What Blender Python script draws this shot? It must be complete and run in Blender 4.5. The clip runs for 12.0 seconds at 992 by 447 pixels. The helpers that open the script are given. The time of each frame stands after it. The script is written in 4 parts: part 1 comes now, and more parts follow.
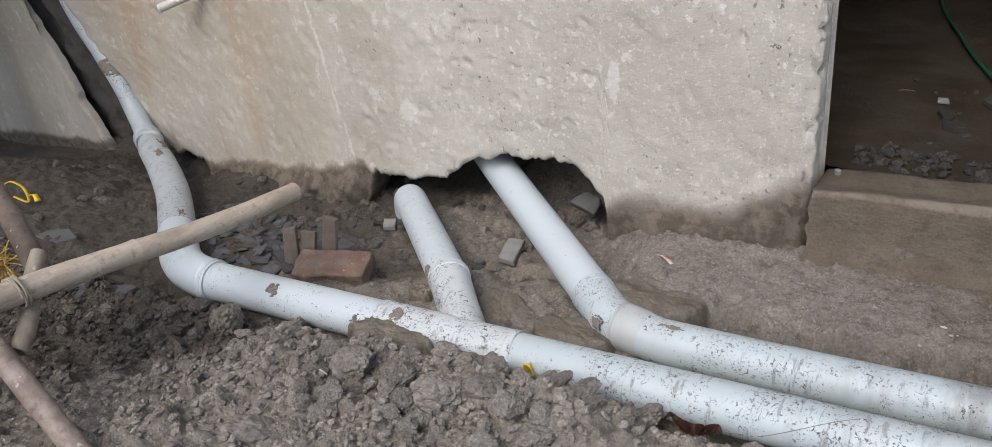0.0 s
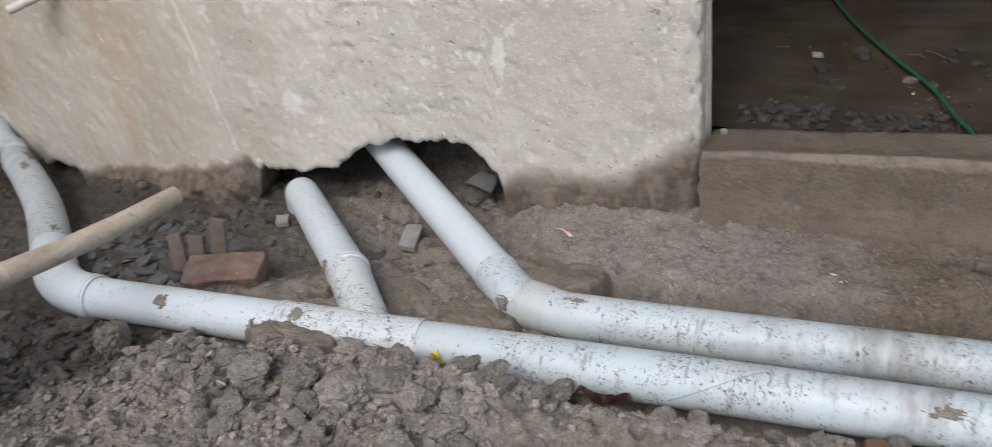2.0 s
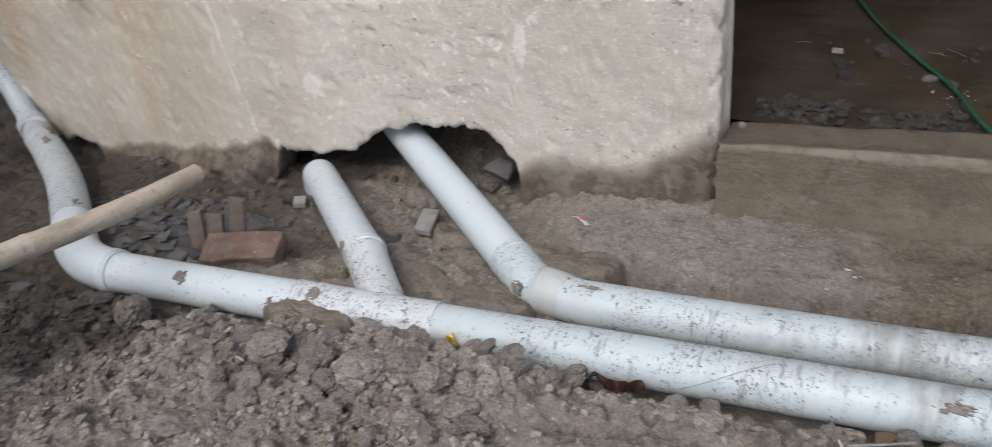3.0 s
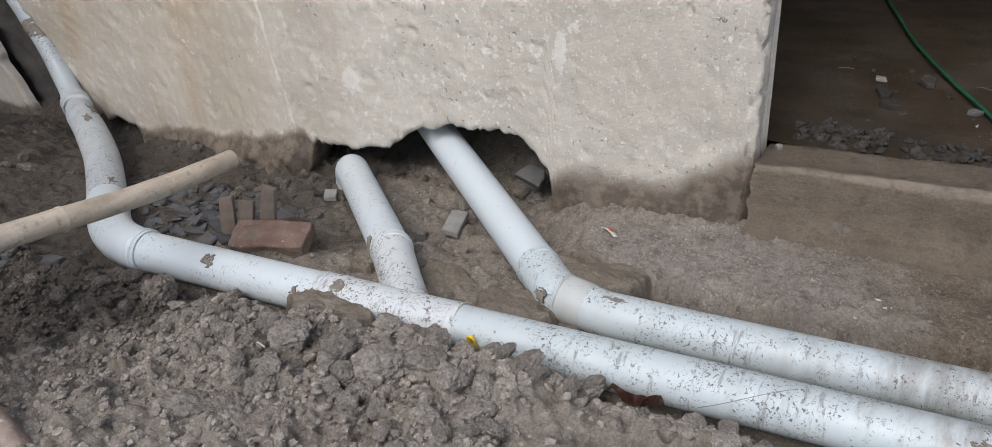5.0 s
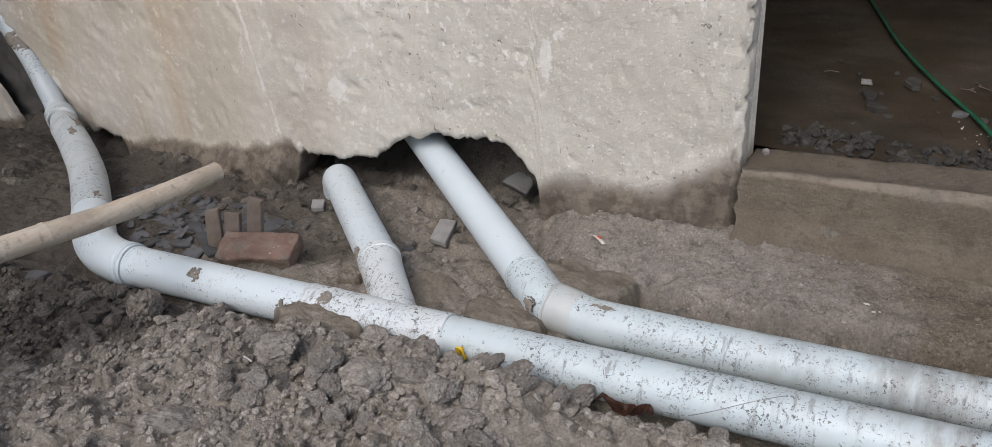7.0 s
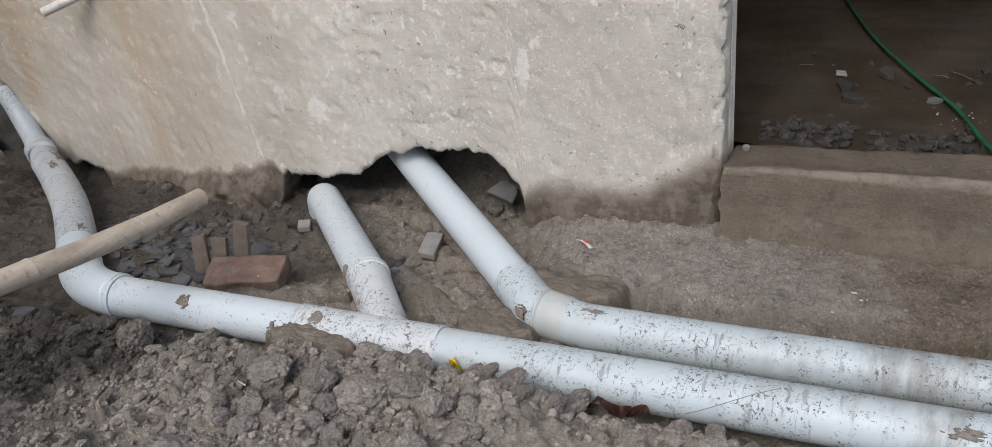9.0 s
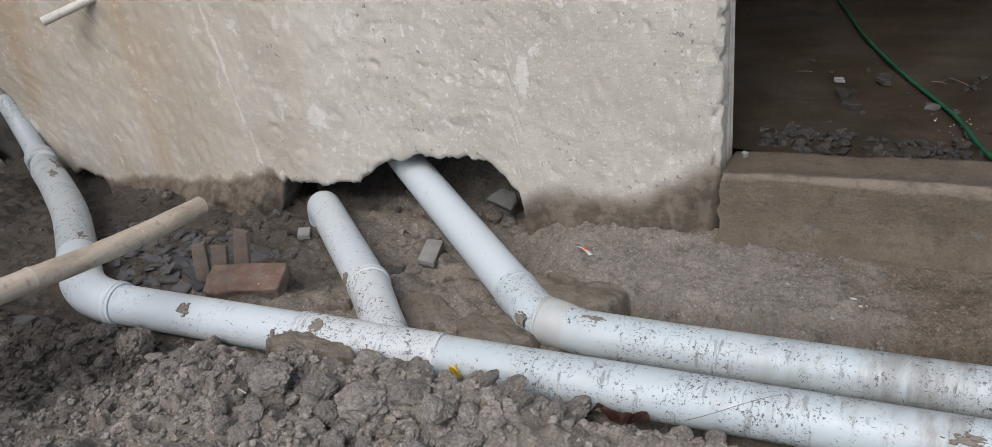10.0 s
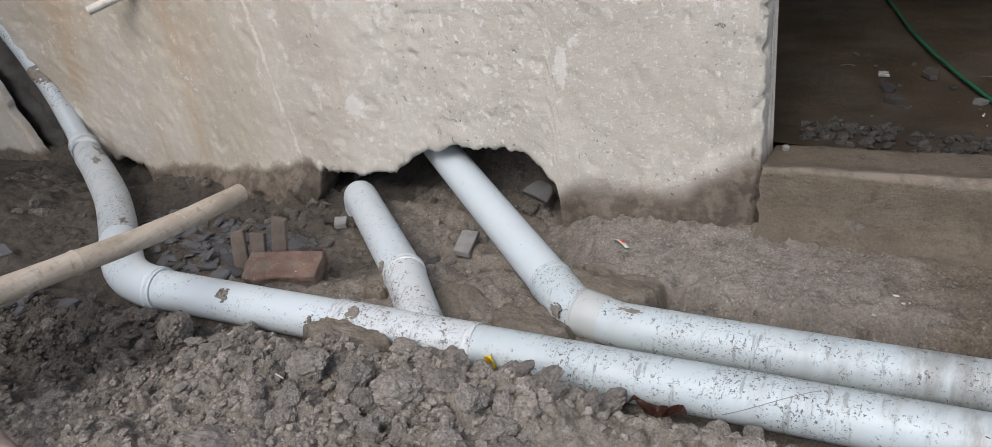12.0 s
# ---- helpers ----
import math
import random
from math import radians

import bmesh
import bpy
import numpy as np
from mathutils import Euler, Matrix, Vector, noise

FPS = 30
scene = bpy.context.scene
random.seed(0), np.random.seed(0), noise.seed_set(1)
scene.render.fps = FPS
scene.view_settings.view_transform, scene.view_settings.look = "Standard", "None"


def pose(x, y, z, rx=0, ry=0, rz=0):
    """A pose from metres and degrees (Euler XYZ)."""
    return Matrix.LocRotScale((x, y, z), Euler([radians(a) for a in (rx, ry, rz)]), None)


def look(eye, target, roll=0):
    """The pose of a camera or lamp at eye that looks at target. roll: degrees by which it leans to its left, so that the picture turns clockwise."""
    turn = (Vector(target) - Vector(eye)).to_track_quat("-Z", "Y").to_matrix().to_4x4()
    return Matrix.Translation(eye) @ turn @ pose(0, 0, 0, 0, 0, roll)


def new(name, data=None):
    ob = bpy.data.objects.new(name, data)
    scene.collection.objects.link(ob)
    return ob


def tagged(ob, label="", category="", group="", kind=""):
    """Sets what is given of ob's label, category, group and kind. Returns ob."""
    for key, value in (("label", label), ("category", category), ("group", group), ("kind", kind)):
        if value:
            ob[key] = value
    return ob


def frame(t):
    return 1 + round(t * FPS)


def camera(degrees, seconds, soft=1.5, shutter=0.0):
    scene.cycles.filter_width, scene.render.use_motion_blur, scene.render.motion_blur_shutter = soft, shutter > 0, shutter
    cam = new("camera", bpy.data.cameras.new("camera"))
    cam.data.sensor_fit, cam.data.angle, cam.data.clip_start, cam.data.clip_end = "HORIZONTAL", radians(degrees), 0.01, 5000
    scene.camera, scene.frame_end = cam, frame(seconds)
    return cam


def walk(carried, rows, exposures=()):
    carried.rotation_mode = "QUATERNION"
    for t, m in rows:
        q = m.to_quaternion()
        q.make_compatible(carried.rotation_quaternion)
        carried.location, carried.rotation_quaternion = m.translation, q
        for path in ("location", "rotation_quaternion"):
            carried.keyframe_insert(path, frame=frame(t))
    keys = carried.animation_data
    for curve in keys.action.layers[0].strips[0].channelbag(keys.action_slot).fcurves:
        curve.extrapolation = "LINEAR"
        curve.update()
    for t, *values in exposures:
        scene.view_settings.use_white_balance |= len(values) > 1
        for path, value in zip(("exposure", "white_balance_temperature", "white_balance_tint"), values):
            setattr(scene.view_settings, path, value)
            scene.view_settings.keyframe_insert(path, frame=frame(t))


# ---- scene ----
cam = camera(61.2, 12.0, soft=0.75, shutter=0.5)
PATH = [
    (0, (0.43, -1.973, 0.968), (-0.609, -0.548, 0.026), -6.6),
    (0.5, (0.425, -1.971, 0.964), (-0.604, -0.543, 0.014), -6.9),
    (1, (0.423, -1.964, 0.963), (-0.594, -0.536, 0.0), -7.4),
    (1.5, (0.424, -1.953, 0.966), (-0.559, -0.511, -0.012), -8.3),
    (2, (0.427, -1.927, 0.953), (-0.409, -0.417, -0.056), -8.1),
    (2.5, (0.431, -1.926, 0.945), (-0.339, -0.398, -0.091), -8.4),
    (3, (0.418, -1.953, 0.959), (-0.434, -0.465, -0.071), -6.9),
    (3.2, (0.406, -1.954, 0.957), (-0.488, -0.488, -0.068), -6.8),
    (5, (0.415, -1.958, 0.947), (-0.497, -0.489, -0.059), -4.0),
    (5.5, (0.414, -1.959, 0.949), (-0.496, -0.486, -0.052), -3.9),
    (6, (0.409, -1.946, 0.948), (-0.509, -0.475, -0.05), -4.1),
    (6.5, (0.409, -1.944, 0.948), (-0.499, -0.466, -0.046), -4.1),
    (7, (0.418, -1.942, 0.952), (-0.479, -0.458, -0.046), -4.5),
    (9, (0.424, -1.945, 0.955), (-0.451, -0.437, -0.025), -7.2),
    (9.5, (0.426, -1.949, 0.96), (-0.451, -0.437, -0.013), -7.3),
    (10, (0.424, -1.949, 0.958), (-0.451, -0.432, -0.008), -7.3),
    (10.5, (0.427, -1.947, 0.956), (-0.449, -0.428, -0.007), -7.4),
    (11, (0.419, -1.948, 0.946), (-0.468, -0.434, -0.013), -7.5),
    (11.5, (0.412, -1.956, 0.945), (-0.501, -0.459, -0.016), -7.8),
    (12, (0.414, -1.957, 0.949), (-0.526, -0.481, -0.019), -7.7),
]
walk(cam, [(t, look(eye, target, roll)) for t, eye, target, roll in PATH], [(0, 0.80), (7, 0.79), (9, 0.74), (10.5, 0.73), (12, 0.80)])

# ---- world and light ----
SUN_DIR = Vector((0.05, -0.62, 0.80)).normalized()
world = bpy.data.worlds.new("sky")
scene.world = world
world.use_nodes = True
wn = world.node_tree.nodes
sky = wn.new("ShaderNodeTexSky")
sky.sky_type = "NISHITA"
sky.sun_disc = False
sky.sun_elevation = math.asin(SUN_DIR.z)
sky.sun_rotation = math.atan2(SUN_DIR.x, SUN_DIR.y)
sky.air_density, sky.dust_density, sky.ozone_density = 1.0, 3.0, 1.5
world.node_tree.links.new(sky.outputs[0], wn["Background"].inputs[0])
wn["Background"].inputs[1].default_value = 0.12
sun = new("sun", bpy.data.lights.new("sun", "SUN"))
sun.data.energy, sun.data.angle, sun.data.color = 0.9, radians(35), (1.0, 0.98, 0.965)
sun.matrix_world = look(SUN_DIR * 20, (0, 0, 0))


# ---- materials ----
class Nodes:
    """A small builder for node materials in object space."""

    def __init__(self, name, rough=0.9, metal=0.0):
        self.m = bpy.data.materials.new(name)
        self.m.use_nodes = True
        self.t = self.m.node_tree
        self.b = self.t.nodes["Principled BSDF"]
        self.b.inputs["Roughness"].default_value = rough
        self.b.inputs["Metallic"].default_value = metal
        self.co = self.t.nodes.new("ShaderNodeTexCoord").outputs["Object"]

    def put(self, socket, value):
        if isinstance(value, bpy.types.NodeSocket):
            self.t.links.new(value, socket)
        elif isinstance(value, (tuple, list)) and len(value) == 3 and socket.type == "RGBA":
            socket.default_value = (*value, 1)
        else:
            socket.default_value = value

    def stretch(self, scale):
        n = self.t.nodes.new("ShaderNodeMapping")
        self.put(n.inputs["Vector"], self.co)
        n.inputs["Scale"].default_value = scale
        return n.outputs[0]

    def noise(self, scale, detail=4.0, rough=0.6, co=None, distort=0.0):
        n = self.t.nodes.new("ShaderNodeTexNoise")
        self.put(n.inputs["Vector"], co or self.co)
        n.inputs["Scale"].default_value, n.inputs["Detail"].default_value = scale, detail
        n.inputs["Roughness"].default_value, n.inputs["Distortion"].default_value = rough, distort
        return n.outputs["Fac"]

    def cells(self, scale, co=None):
        n = self.t.nodes.new("ShaderNodeTexVoronoi")
        self.put(n.inputs["Vector"], co or self.co)
        n.inputs["Scale"].default_value = scale
        return n.outputs["Distance"]

    def math(self, op, a, b=0.0, clamp=False):
        n = self.t.nodes.new("ShaderNodeMath")
        n.operation, n.use_clamp = op, clamp
        self.put(n.inputs[0], a), self.put(n.inputs[1], b)
        return n.outputs[0]

    def span(self, v, lo, hi, a=0.0, b=1.0):
        n = self.t.nodes.new("ShaderNodeMapRange")
        n.interpolation_type = "SMOOTHSTEP"
        self.put(n.inputs[0], v)
        for i, x in enumerate((lo, hi, a, b)):
            self.put(n.inputs[i + 1], x)
        return n.outputs[0]

    def mix(self, fac, a, b, how="MIX"):
        n = self.t.nodes.new("ShaderNodeMix")
        n.data_type, n.blend_type = "RGBA", how
        self.put(n.inputs["Factor"], fac), self.put(n.inputs["A"], a), self.put(n.inputs["B"], b)
        return n.outputs["Result"]

    def ramp(self, v, stops):
        n = self.t.nodes.new("ShaderNodeValToRGB")
        self.put(n.inputs[0], v)
        e = n.color_ramp.elements
        while len(e) < len(stops):
            e.new(0.5)
        for el, (p, c) in zip(e, stops):
            el.position = p
            el.color = (*c, 1) if isinstance(c, tuple) else (c, c, c, 1)
        return n.outputs[0]

    def axis(self, i):
        n = self.t.nodes.new("ShaderNodeSeparateXYZ")
        self.put(n.inputs[0], self.co)
        return n.outputs[i]

    def rand(self):
        return self.t.nodes.new("ShaderNodeObjectInfo").outputs["Random"]

    def island(self):
        return self.t.nodes.new("ShaderNodeNewGeometry").outputs["Random Per Island"]

    def bump(self, height, dist=0.003, strength=0.7, under=None):
        n = self.t.nodes.new("ShaderNodeBump")
        self.put(n.inputs["Height"], height)
        n.inputs["Distance"].default_value, n.inputs["Strength"].default_value = dist, strength
        if under is not None:
            self.put(n.inputs["Normal"], under)
        return n.outputs[0]

    def done(self, color, rough=None, normal=None):
        self.put(self.b.inputs["Base Color"], color)
        if rough is not None:
            self.put(self.b.inputs["Roughness"], rough)
        if normal is not None:
            self.put(self.b.inputs["Normal"], normal)
        return self.m


def soil_material(name, c1, c2, pale, rough=0.95, vary=None, damp=0.0, unit=1.0, relief=0.008, flecks=1.0):
    """Crumbly earth: broad damp and dry patches, a left side with shade painted in, fine grit, pale crumbs. unit:
    metres to one unit of the mesh.
    """
    n = Nodes(name, rough)
    u = unit
    c1, c2, pale = ((r * 0.972, g, b * 1.008) for r, g, b in (c1, c2, pale))
    col = n.mix(n.span(n.noise(3.5 if u == 1 else 1.5, 5), 0.38, 0.62), c1, c2)
    col = n.mix(n.span(n.noise(34 * u, 5, 0.72), 0.40, 0.72, 0.0, 0.6), col, pale)
    col = n.mix(n.span(n.noise(21 * u, 5, 0.7), 0.52, 0.68, 0.0, 0.75), col, tuple(v * 0.5 for v in c1))
    grit = n.noise(150 * u, 4, 0.75)
    col = n.mix(0.8, col, n.ramp(grit, [(0.34, 0.5), (0.64, 1.2)]), "MULTIPLY")
    spots = n.math("MULTIPLY", n.span(n.noise(105 * u, 2, 0.6), 0.63, 0.68, 0, 0.8 * flecks), n.span(n.noise(5, 3), 0.42, 0.58))
    col = n.mix(spots, col, (0.40, 0.375, 0.345))
    if u == 1:
        patch = n.span(n.math("ADD", n.noise(2.4, 6, 0.68), n.math("MULTIPLY", n.axis(0), 0.26)), 0.46, 0.68, 0, 0.95)
        col = n.mix(patch, col, n.mix(1.0, col, (0.58, 0.53, 0.455), "MULTIPLY"))
        # dampness and the left side's shade, both put into the soil colour
        wet = n.math("ADD", n.math("MULTIPLY", n.axis(0), -0.42), n.math("MULTIPLY", n.noise(1.8, 5, 0.65), 1.5))
        wet = n.math("ADD", wet, n.math("MULTIPLY", n.math("MINIMUM", n.math("ADD", n.axis(1), 0.95), 0.02), 0.6))
        col = n.mix(n.span(wet, 1.06, 1.38, 0, 0.95), col, n.mix(1.0, col, (0.28, 0.265, 0.25), "MULTIPLY"))
    if u == 1:
        dx, dy = n.math("DIVIDE", n.math("ADD", n.axis(0), 0.02), 0.42), n.math("DIVIDE", n.math("ADD", n.axis(1), 0.20), 0.13)
        far = n.math("ADD", n.math("ADD", n.math("MULTIPLY", dx, dx), n.math("MULTIPLY", dy, dy)), n.math("MULTIPLY", n.math("SUBTRACT", n.noise(7, 5, 0.7), 0.5), 3.0))
        gravel = n.math("MULTIPLY", n.span(far, 1.8, 0.0), n.span(n.noise(60, 4, 0.7), 0.42, 0.6, 0.1, 0.55))
        col = n.mix(gravel, col, (0.265, 0.247, 0.229))
    if vary:
        r = n.rand() if vary == "object" else n.island()
        col = n.mix(1.0, col, n.ramp(r, [(0.0, 0.72), (1.0, 1.2)]), "MULTIPLY")
    h = n.math("ADD", n.noise(48 * u, 7, 0.75), n.math("MULTIPLY", n.noise(190 * u, 3, 0.7), 0.35))
    return n.done(col, n.span(n.noise(5, 3), 0.35, 0.65, rough - damp, rough), n.bump(h, relief, 0.9))


SOIL = soil_material("soil", (0.196, 0.164, 0.132), (0.266, 0.228, 0.188), (0.325, 0.285, 0.243), damp=0.15, relief=0.011)
CLOD = soil_material("clod_soil", (0.222, 0.192, 0.166), (0.290, 0.255, 0.222), (0.338, 0.303, 0.267), vary="object", unit=0.07, relief=0.010, flecks=0.4)
CLOD_DARK = soil_material("dark_clod_soil", (0.130, 0.109, 0.090), (0.180, 0.153, 0.129), (0.215, 0.187, 0.160), vary="object", unit=0.07, relief=0.010, flecks=0.3)
CRUMB = soil_material("crumb_soil", (0.218, 0.187, 0.158), (0.284, 0.247, 0.212), (0.335, 0.298, 0.263), vary="island", relief=0.003)
MUD = soil_material("wet_mud", (0.142, 0.116, 0.088), (0.174, 0.145, 0.112), (0.190, 0.160, 0.126), rough=0.66, damp=0.25, relief=0.003, flecks=0.1)


def plaster_material(name, stops):
    """Grey cement plaster with pale flecks, an ochre seep and a soil-stained foot; stops: the stain's edge along x."""
    n = Nodes(name, 0.92)
    col = n.mix(n.span(n.noise(2.2, 5), 0.35, 0.65), (0.450, 0.420, 0.366), (0.538, 0.510, 0.452))
    col = n.mix(n.span(n.noise(14, 6, 0.65), 0.42, 0.68, 0, 0.3), col, (0.40, 0.37, 0.33))
    x, z = n.axis(0), n.axis(2)
    tea = n.math("MULTIPLY", n.span(n.noise(1.3, 5, 0.6, n.stretch((1.0, 1, 0.6))), 0.40, 0.60), n.span(x, -0.9, -2.1))
    col = n.mix(n.math("MULTIPLY", tea, 0.6), col, (0.375, 0.325, 0.245))
    seep = n.math("MULTIPLY", n.span(n.noise(1.6, 4, 0.6, n.stretch((2.2, 1, 0.35))), 0.48, 0.66), n.span(x, -1.2, -1.7))
    col = n.mix(n.math("MULTIPLY", seep, 0.75), col, (0.40, 0.31, 0.215))
    col = n.mix(n.span(n.noise(60, 4, 0.7), 0.45, 0.7, 0, 0.2), col, (0.34, 0.312, 0.275))
    fleck = n.span(n.noise(36, 3, 0.5), 0.60, 0.635)
    fleck = n.math("MULTIPLY", fleck, n.span(x, -1.8, -0.8, 0.35, 1.0))
    fleck = n.math("MULTIPLY", fleck, n.span(n.noise(3.1, 4), 0.42, 0.6, 0.12, 0.65))
    col = n.mix(fleck, col, (0.70, 0.685, 0.65))
    blot = n.math("MULTIPLY", n.span(n.noise(11, 6, 0.7, None, 0.5), 0.60, 0.64, 0, 0.6), n.span(n.noise(2.3, 3), 0.45, 0.6, 0.1, 1.0))
    col = n.mix(blot, col, (0.66, 0.645, 0.61))
    fine = n.math("MULTIPLY", n.span(n.noise(95, 2), 0.615, 0.665, 0, 0.5), n.span(x, -1.7, -0.7, 0.25, 1.0))
    col = n.mix(fine, col, (0.70, 0.685, 0.65))
    pit = n.math("MULTIPLY", n.span(n.noise(62, 3, 0.58), 0.625, 0.67, 0, 0.8), n.span(n.math("ADD", n.noise(2.6, 5, 0.65), n.math("MULTIPLY", x, 0.06)), 0.40, 0.58, 0.08, 1.0))
    col = n.mix(pit, col, (0.17, 0.155, 0.135))
    scuff = n.math("MULTIPLY", n.span(n.noise(13, 5, 0.6, n.stretch((1.2, 1, 0.8))), 0.585, 0.65, 0, 0.55), n.span(n.noise(1.7, 3), 0.46, 0.58))
    col = n.mix(scuff, col, (0.66, 0.64, 0.60))
    # a pale lime run down the wall and two dabs of lime
    ragged = n.math("MULTIPLY", n.math("SUBTRACT", n.noise(9, 6, 0.75), 0.5), 0.05)
    away = n.math("ABSOLUTE", n.math("ADD", n.math("ADD", n.math("ADD", x, 1.627), n.math("MULTIPLY", z, 0.165)), ragged))
    run = n.math("MULTIPLY", n.span(away, 0.010, 0.003, 0, 0.6), n.span(n.noise(14, 4, 0.7), 0.42, 0.56, 0.1, 1.0))
    col = n.mix(run, col, (0.68, 0.665, 0.63))
    for cx, cz, wx, wz in ((-1.31, 0.015, 0.05, 0.05), (-0.562, 0.20, 0.022, 0.07), (-0.52, 0.27, 0.02, 0.02)):
        dx = n.math("DIVIDE", n.math("SUBTRACT", x, cx), wx)
        dz = n.math("DIVIDE", n.math("SUBTRACT", z, cz), wz)
        far = n.math("ADD", n.math("MULTIPLY", dx, dx), n.math("MULTIPLY", dz, dz))
        far = n.math("ADD", far, n.math("MULTIPLY", n.math("SUBTRACT", n.noise(30, 5, 0.7), 0.5), 4.0))
        col = n.mix(n.span(far, 0.9, 0.4, 0, 0.6), col, (0.67, 0.655, 0.62))
    grain = n.noise(210, 3, 0.7)
    col = n.mix(0.22, col, n.ramp(grain, [(0.3, 0.6), (0.7, 1.0)]), "MULTIPLY")
    edge = n.ramp(n.span_linear(x, -4.5, 0.3), stops)
    wob = n.math("MULTIPLY", n.math("SUBTRACT", n.noise(6, 7, 0.7), 0.5), 0.13)
    over = n.math("ADD", n.math("SUBTRACT", n.math("SUBTRACT", edge, 0.6), z), wob)
    stain = n.span(over, n.span(x, -1.4, -0.8, -0.025, -0.065), n.span(x, -1.4, -0.8, 0.012, 0.022))
    mudc = n.mix(n.span(n.noise(24, 5, 0.7), 0.38, 0.62), (0.092, 0.074, 0.056), (0.172, 0.143, 0.113))
    col = n.mix(stain, col, mudc)
    trowel = n.noise(46, 6, 0.68)
    h = n.math("ADD", trowel, n.math("MULTIPLY", n.noise(130, 4, 0.7), 0.5))
    # floated smooth on one side, left coarse on the other
    coarse = n.span(n.math("ADD", x, n.math("MULTIPLY", n.noise(2.0, 4), 1.4)), -0.9, 0.5, 0.5, 1.1)
    h = n.math("MULTIPLY", h, coarse)
    h = n.math("SUBTRACT", h, n.math("MULTIPLY", pit, 0.8))
    h = n.math("ADD", h, n.math("MULTIPLY", stain, n.math("MULTIPLY", n.noise(55, 6, 0.75), 1.6)))
    return n.done(col, None, n.bump(h, 0.0042, 0.85))


def span_linear(self, v, lo, hi):
    n = self.t.nodes.new("ShaderNodeMapRange")
    self.put(n.inputs[0], v)
    n.inputs[1].default_value, n.inputs[2].default_value = lo, hi
    return n.outputs[0]


Nodes.span_linear = span_linear


def along(pairs):
    """Ramp stops from (x, z) pairs."""
    return [((x + 4.5) / 4.8, z + 0.6) for x, z in pairs]


STAIN = [(-4.4, -0.45), (-3.1, -0.36), (-2.4, -0.335), (-1.9, -0.272), (-1.55, -0.200), (-1.45, -0.33), (-0.72, -0.33), (-0.55, -0.175), (-0.22, -0.14), (-0.06, -0.045), (0.05, -0.01)]
PLASTER = plaster_material("cement_plaster", along(STAIN))


def concrete_material(name, c1, c2, pale, rough=0.9, wet=0.0):
    n = Nodes(name, rough)
    col = n.mix(n.span(n.noise(4, 5), 0.35, 0.65), c1, c2)
    col = n.mix(n.span(n.noise(3.0, 3), 0.58, 0.72, 0, 0.6), col, pale)
    grain = n.noise(150, 4, 0.7)
    col = n.mix(0.5, col, n.ramp(grain, [(0.3, 0.55), (0.7, 1.0)]), "MULTIPLY")
    col = n.mix(n.span(n.noise(26, 5, 0.7), 0.55, 0.75, 0, 0.5), col, tuple(v * 0.55 for v in c1))
    h = n.math("ADD", n.noise(28, 6, 0.7), n.math("MULTIPLY", grain, 0.3))
    r = n.span(n.noise(2.5, 3), 0.4, 0.6, rough - wet, rough)
    return n.done(col, r, n.bump(h, 0.006, 0.7))


def step_material(name, c1, c2, pale):
    """Trodden cement: blotches, a pale patch or two, a highlight painted along the lip."""
    n = Nodes(name, 0.9)
    col = n.mix(n.span(n.noise(5, 5, 0.65), 0.35, 0.65), c1, c2)
    col = n.mix(n.span(n.noise(3.4, 4), 0.55, 0.68, 0, 0.75), col, pale)
    col = n.mix(n.span(n.noise(4.6, 6, 0.6, n.stretch((0.8, 1, 1.2))), 0.575, 0.64, 0, 0.7), col, (0.20, 0.19, 0.172))
    streak = n.span(n.noise(13, 5, 0.7, n.stretch((0.6, 1, 1.6))), 0.56, 0.66, 0, 0.4)
    col = n.mix(streak, col, tuple(v * 0.55 for v in c1))
    col = n.mix(n.span(n.noise(17, 6, 0.75), 0.52, 0.66, 0, 0.55), col, tuple(v * 0.5 for v in c1))
    col = n.mix(0.6, col, n.ramp(n.noise(150, 4, 0.7), [(0.3, 0.5), (0.7, 1.1)]), "MULTIPLY")
    # light caught on the lip, painted as a pale broken line
    lip = n.math("MULTIPLY", n.span(n.axis(2), -0.040, -0.030), n.span(n.axis(1), 0.030, 0.012))
    lip = n.math("MULTIPLY", lip, n.span(n.noise(22, 4, 0.7), 0.35, 0.6, 0.2, 0.8))
    col = n.mix(lip, col, (0.235, 0.197, 0.158))
    h = n.math("ADD", n.noise(26, 7, 0.75), n.math("MULTIPLY", n.noise(140, 3, 0.7), 0.3))
    return n.done(col, None, n.bump(h, 0.012, 0.9))


STEP = step_material("step_cement", (0.125, 0.100, 0.072), (0.166, 0.136, 0.101), (0.205, 0.180, 0.148))
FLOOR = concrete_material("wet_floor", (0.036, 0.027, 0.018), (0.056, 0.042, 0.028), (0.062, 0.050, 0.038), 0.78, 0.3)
DARKWALL = concrete_material("bare_wall", (0.22, 0.20, 0.18), (0.28, 0.255, 0.23), (0.3, 0.28, 0.26))
# masonry colour lowered to carry the shade inside the chase
RECESS = concrete_material("shaded_broken_masonry", (0.050, 0.045, 0.041), (0.095, 0.087, 0.080), (0.16, 0.15, 0.14))


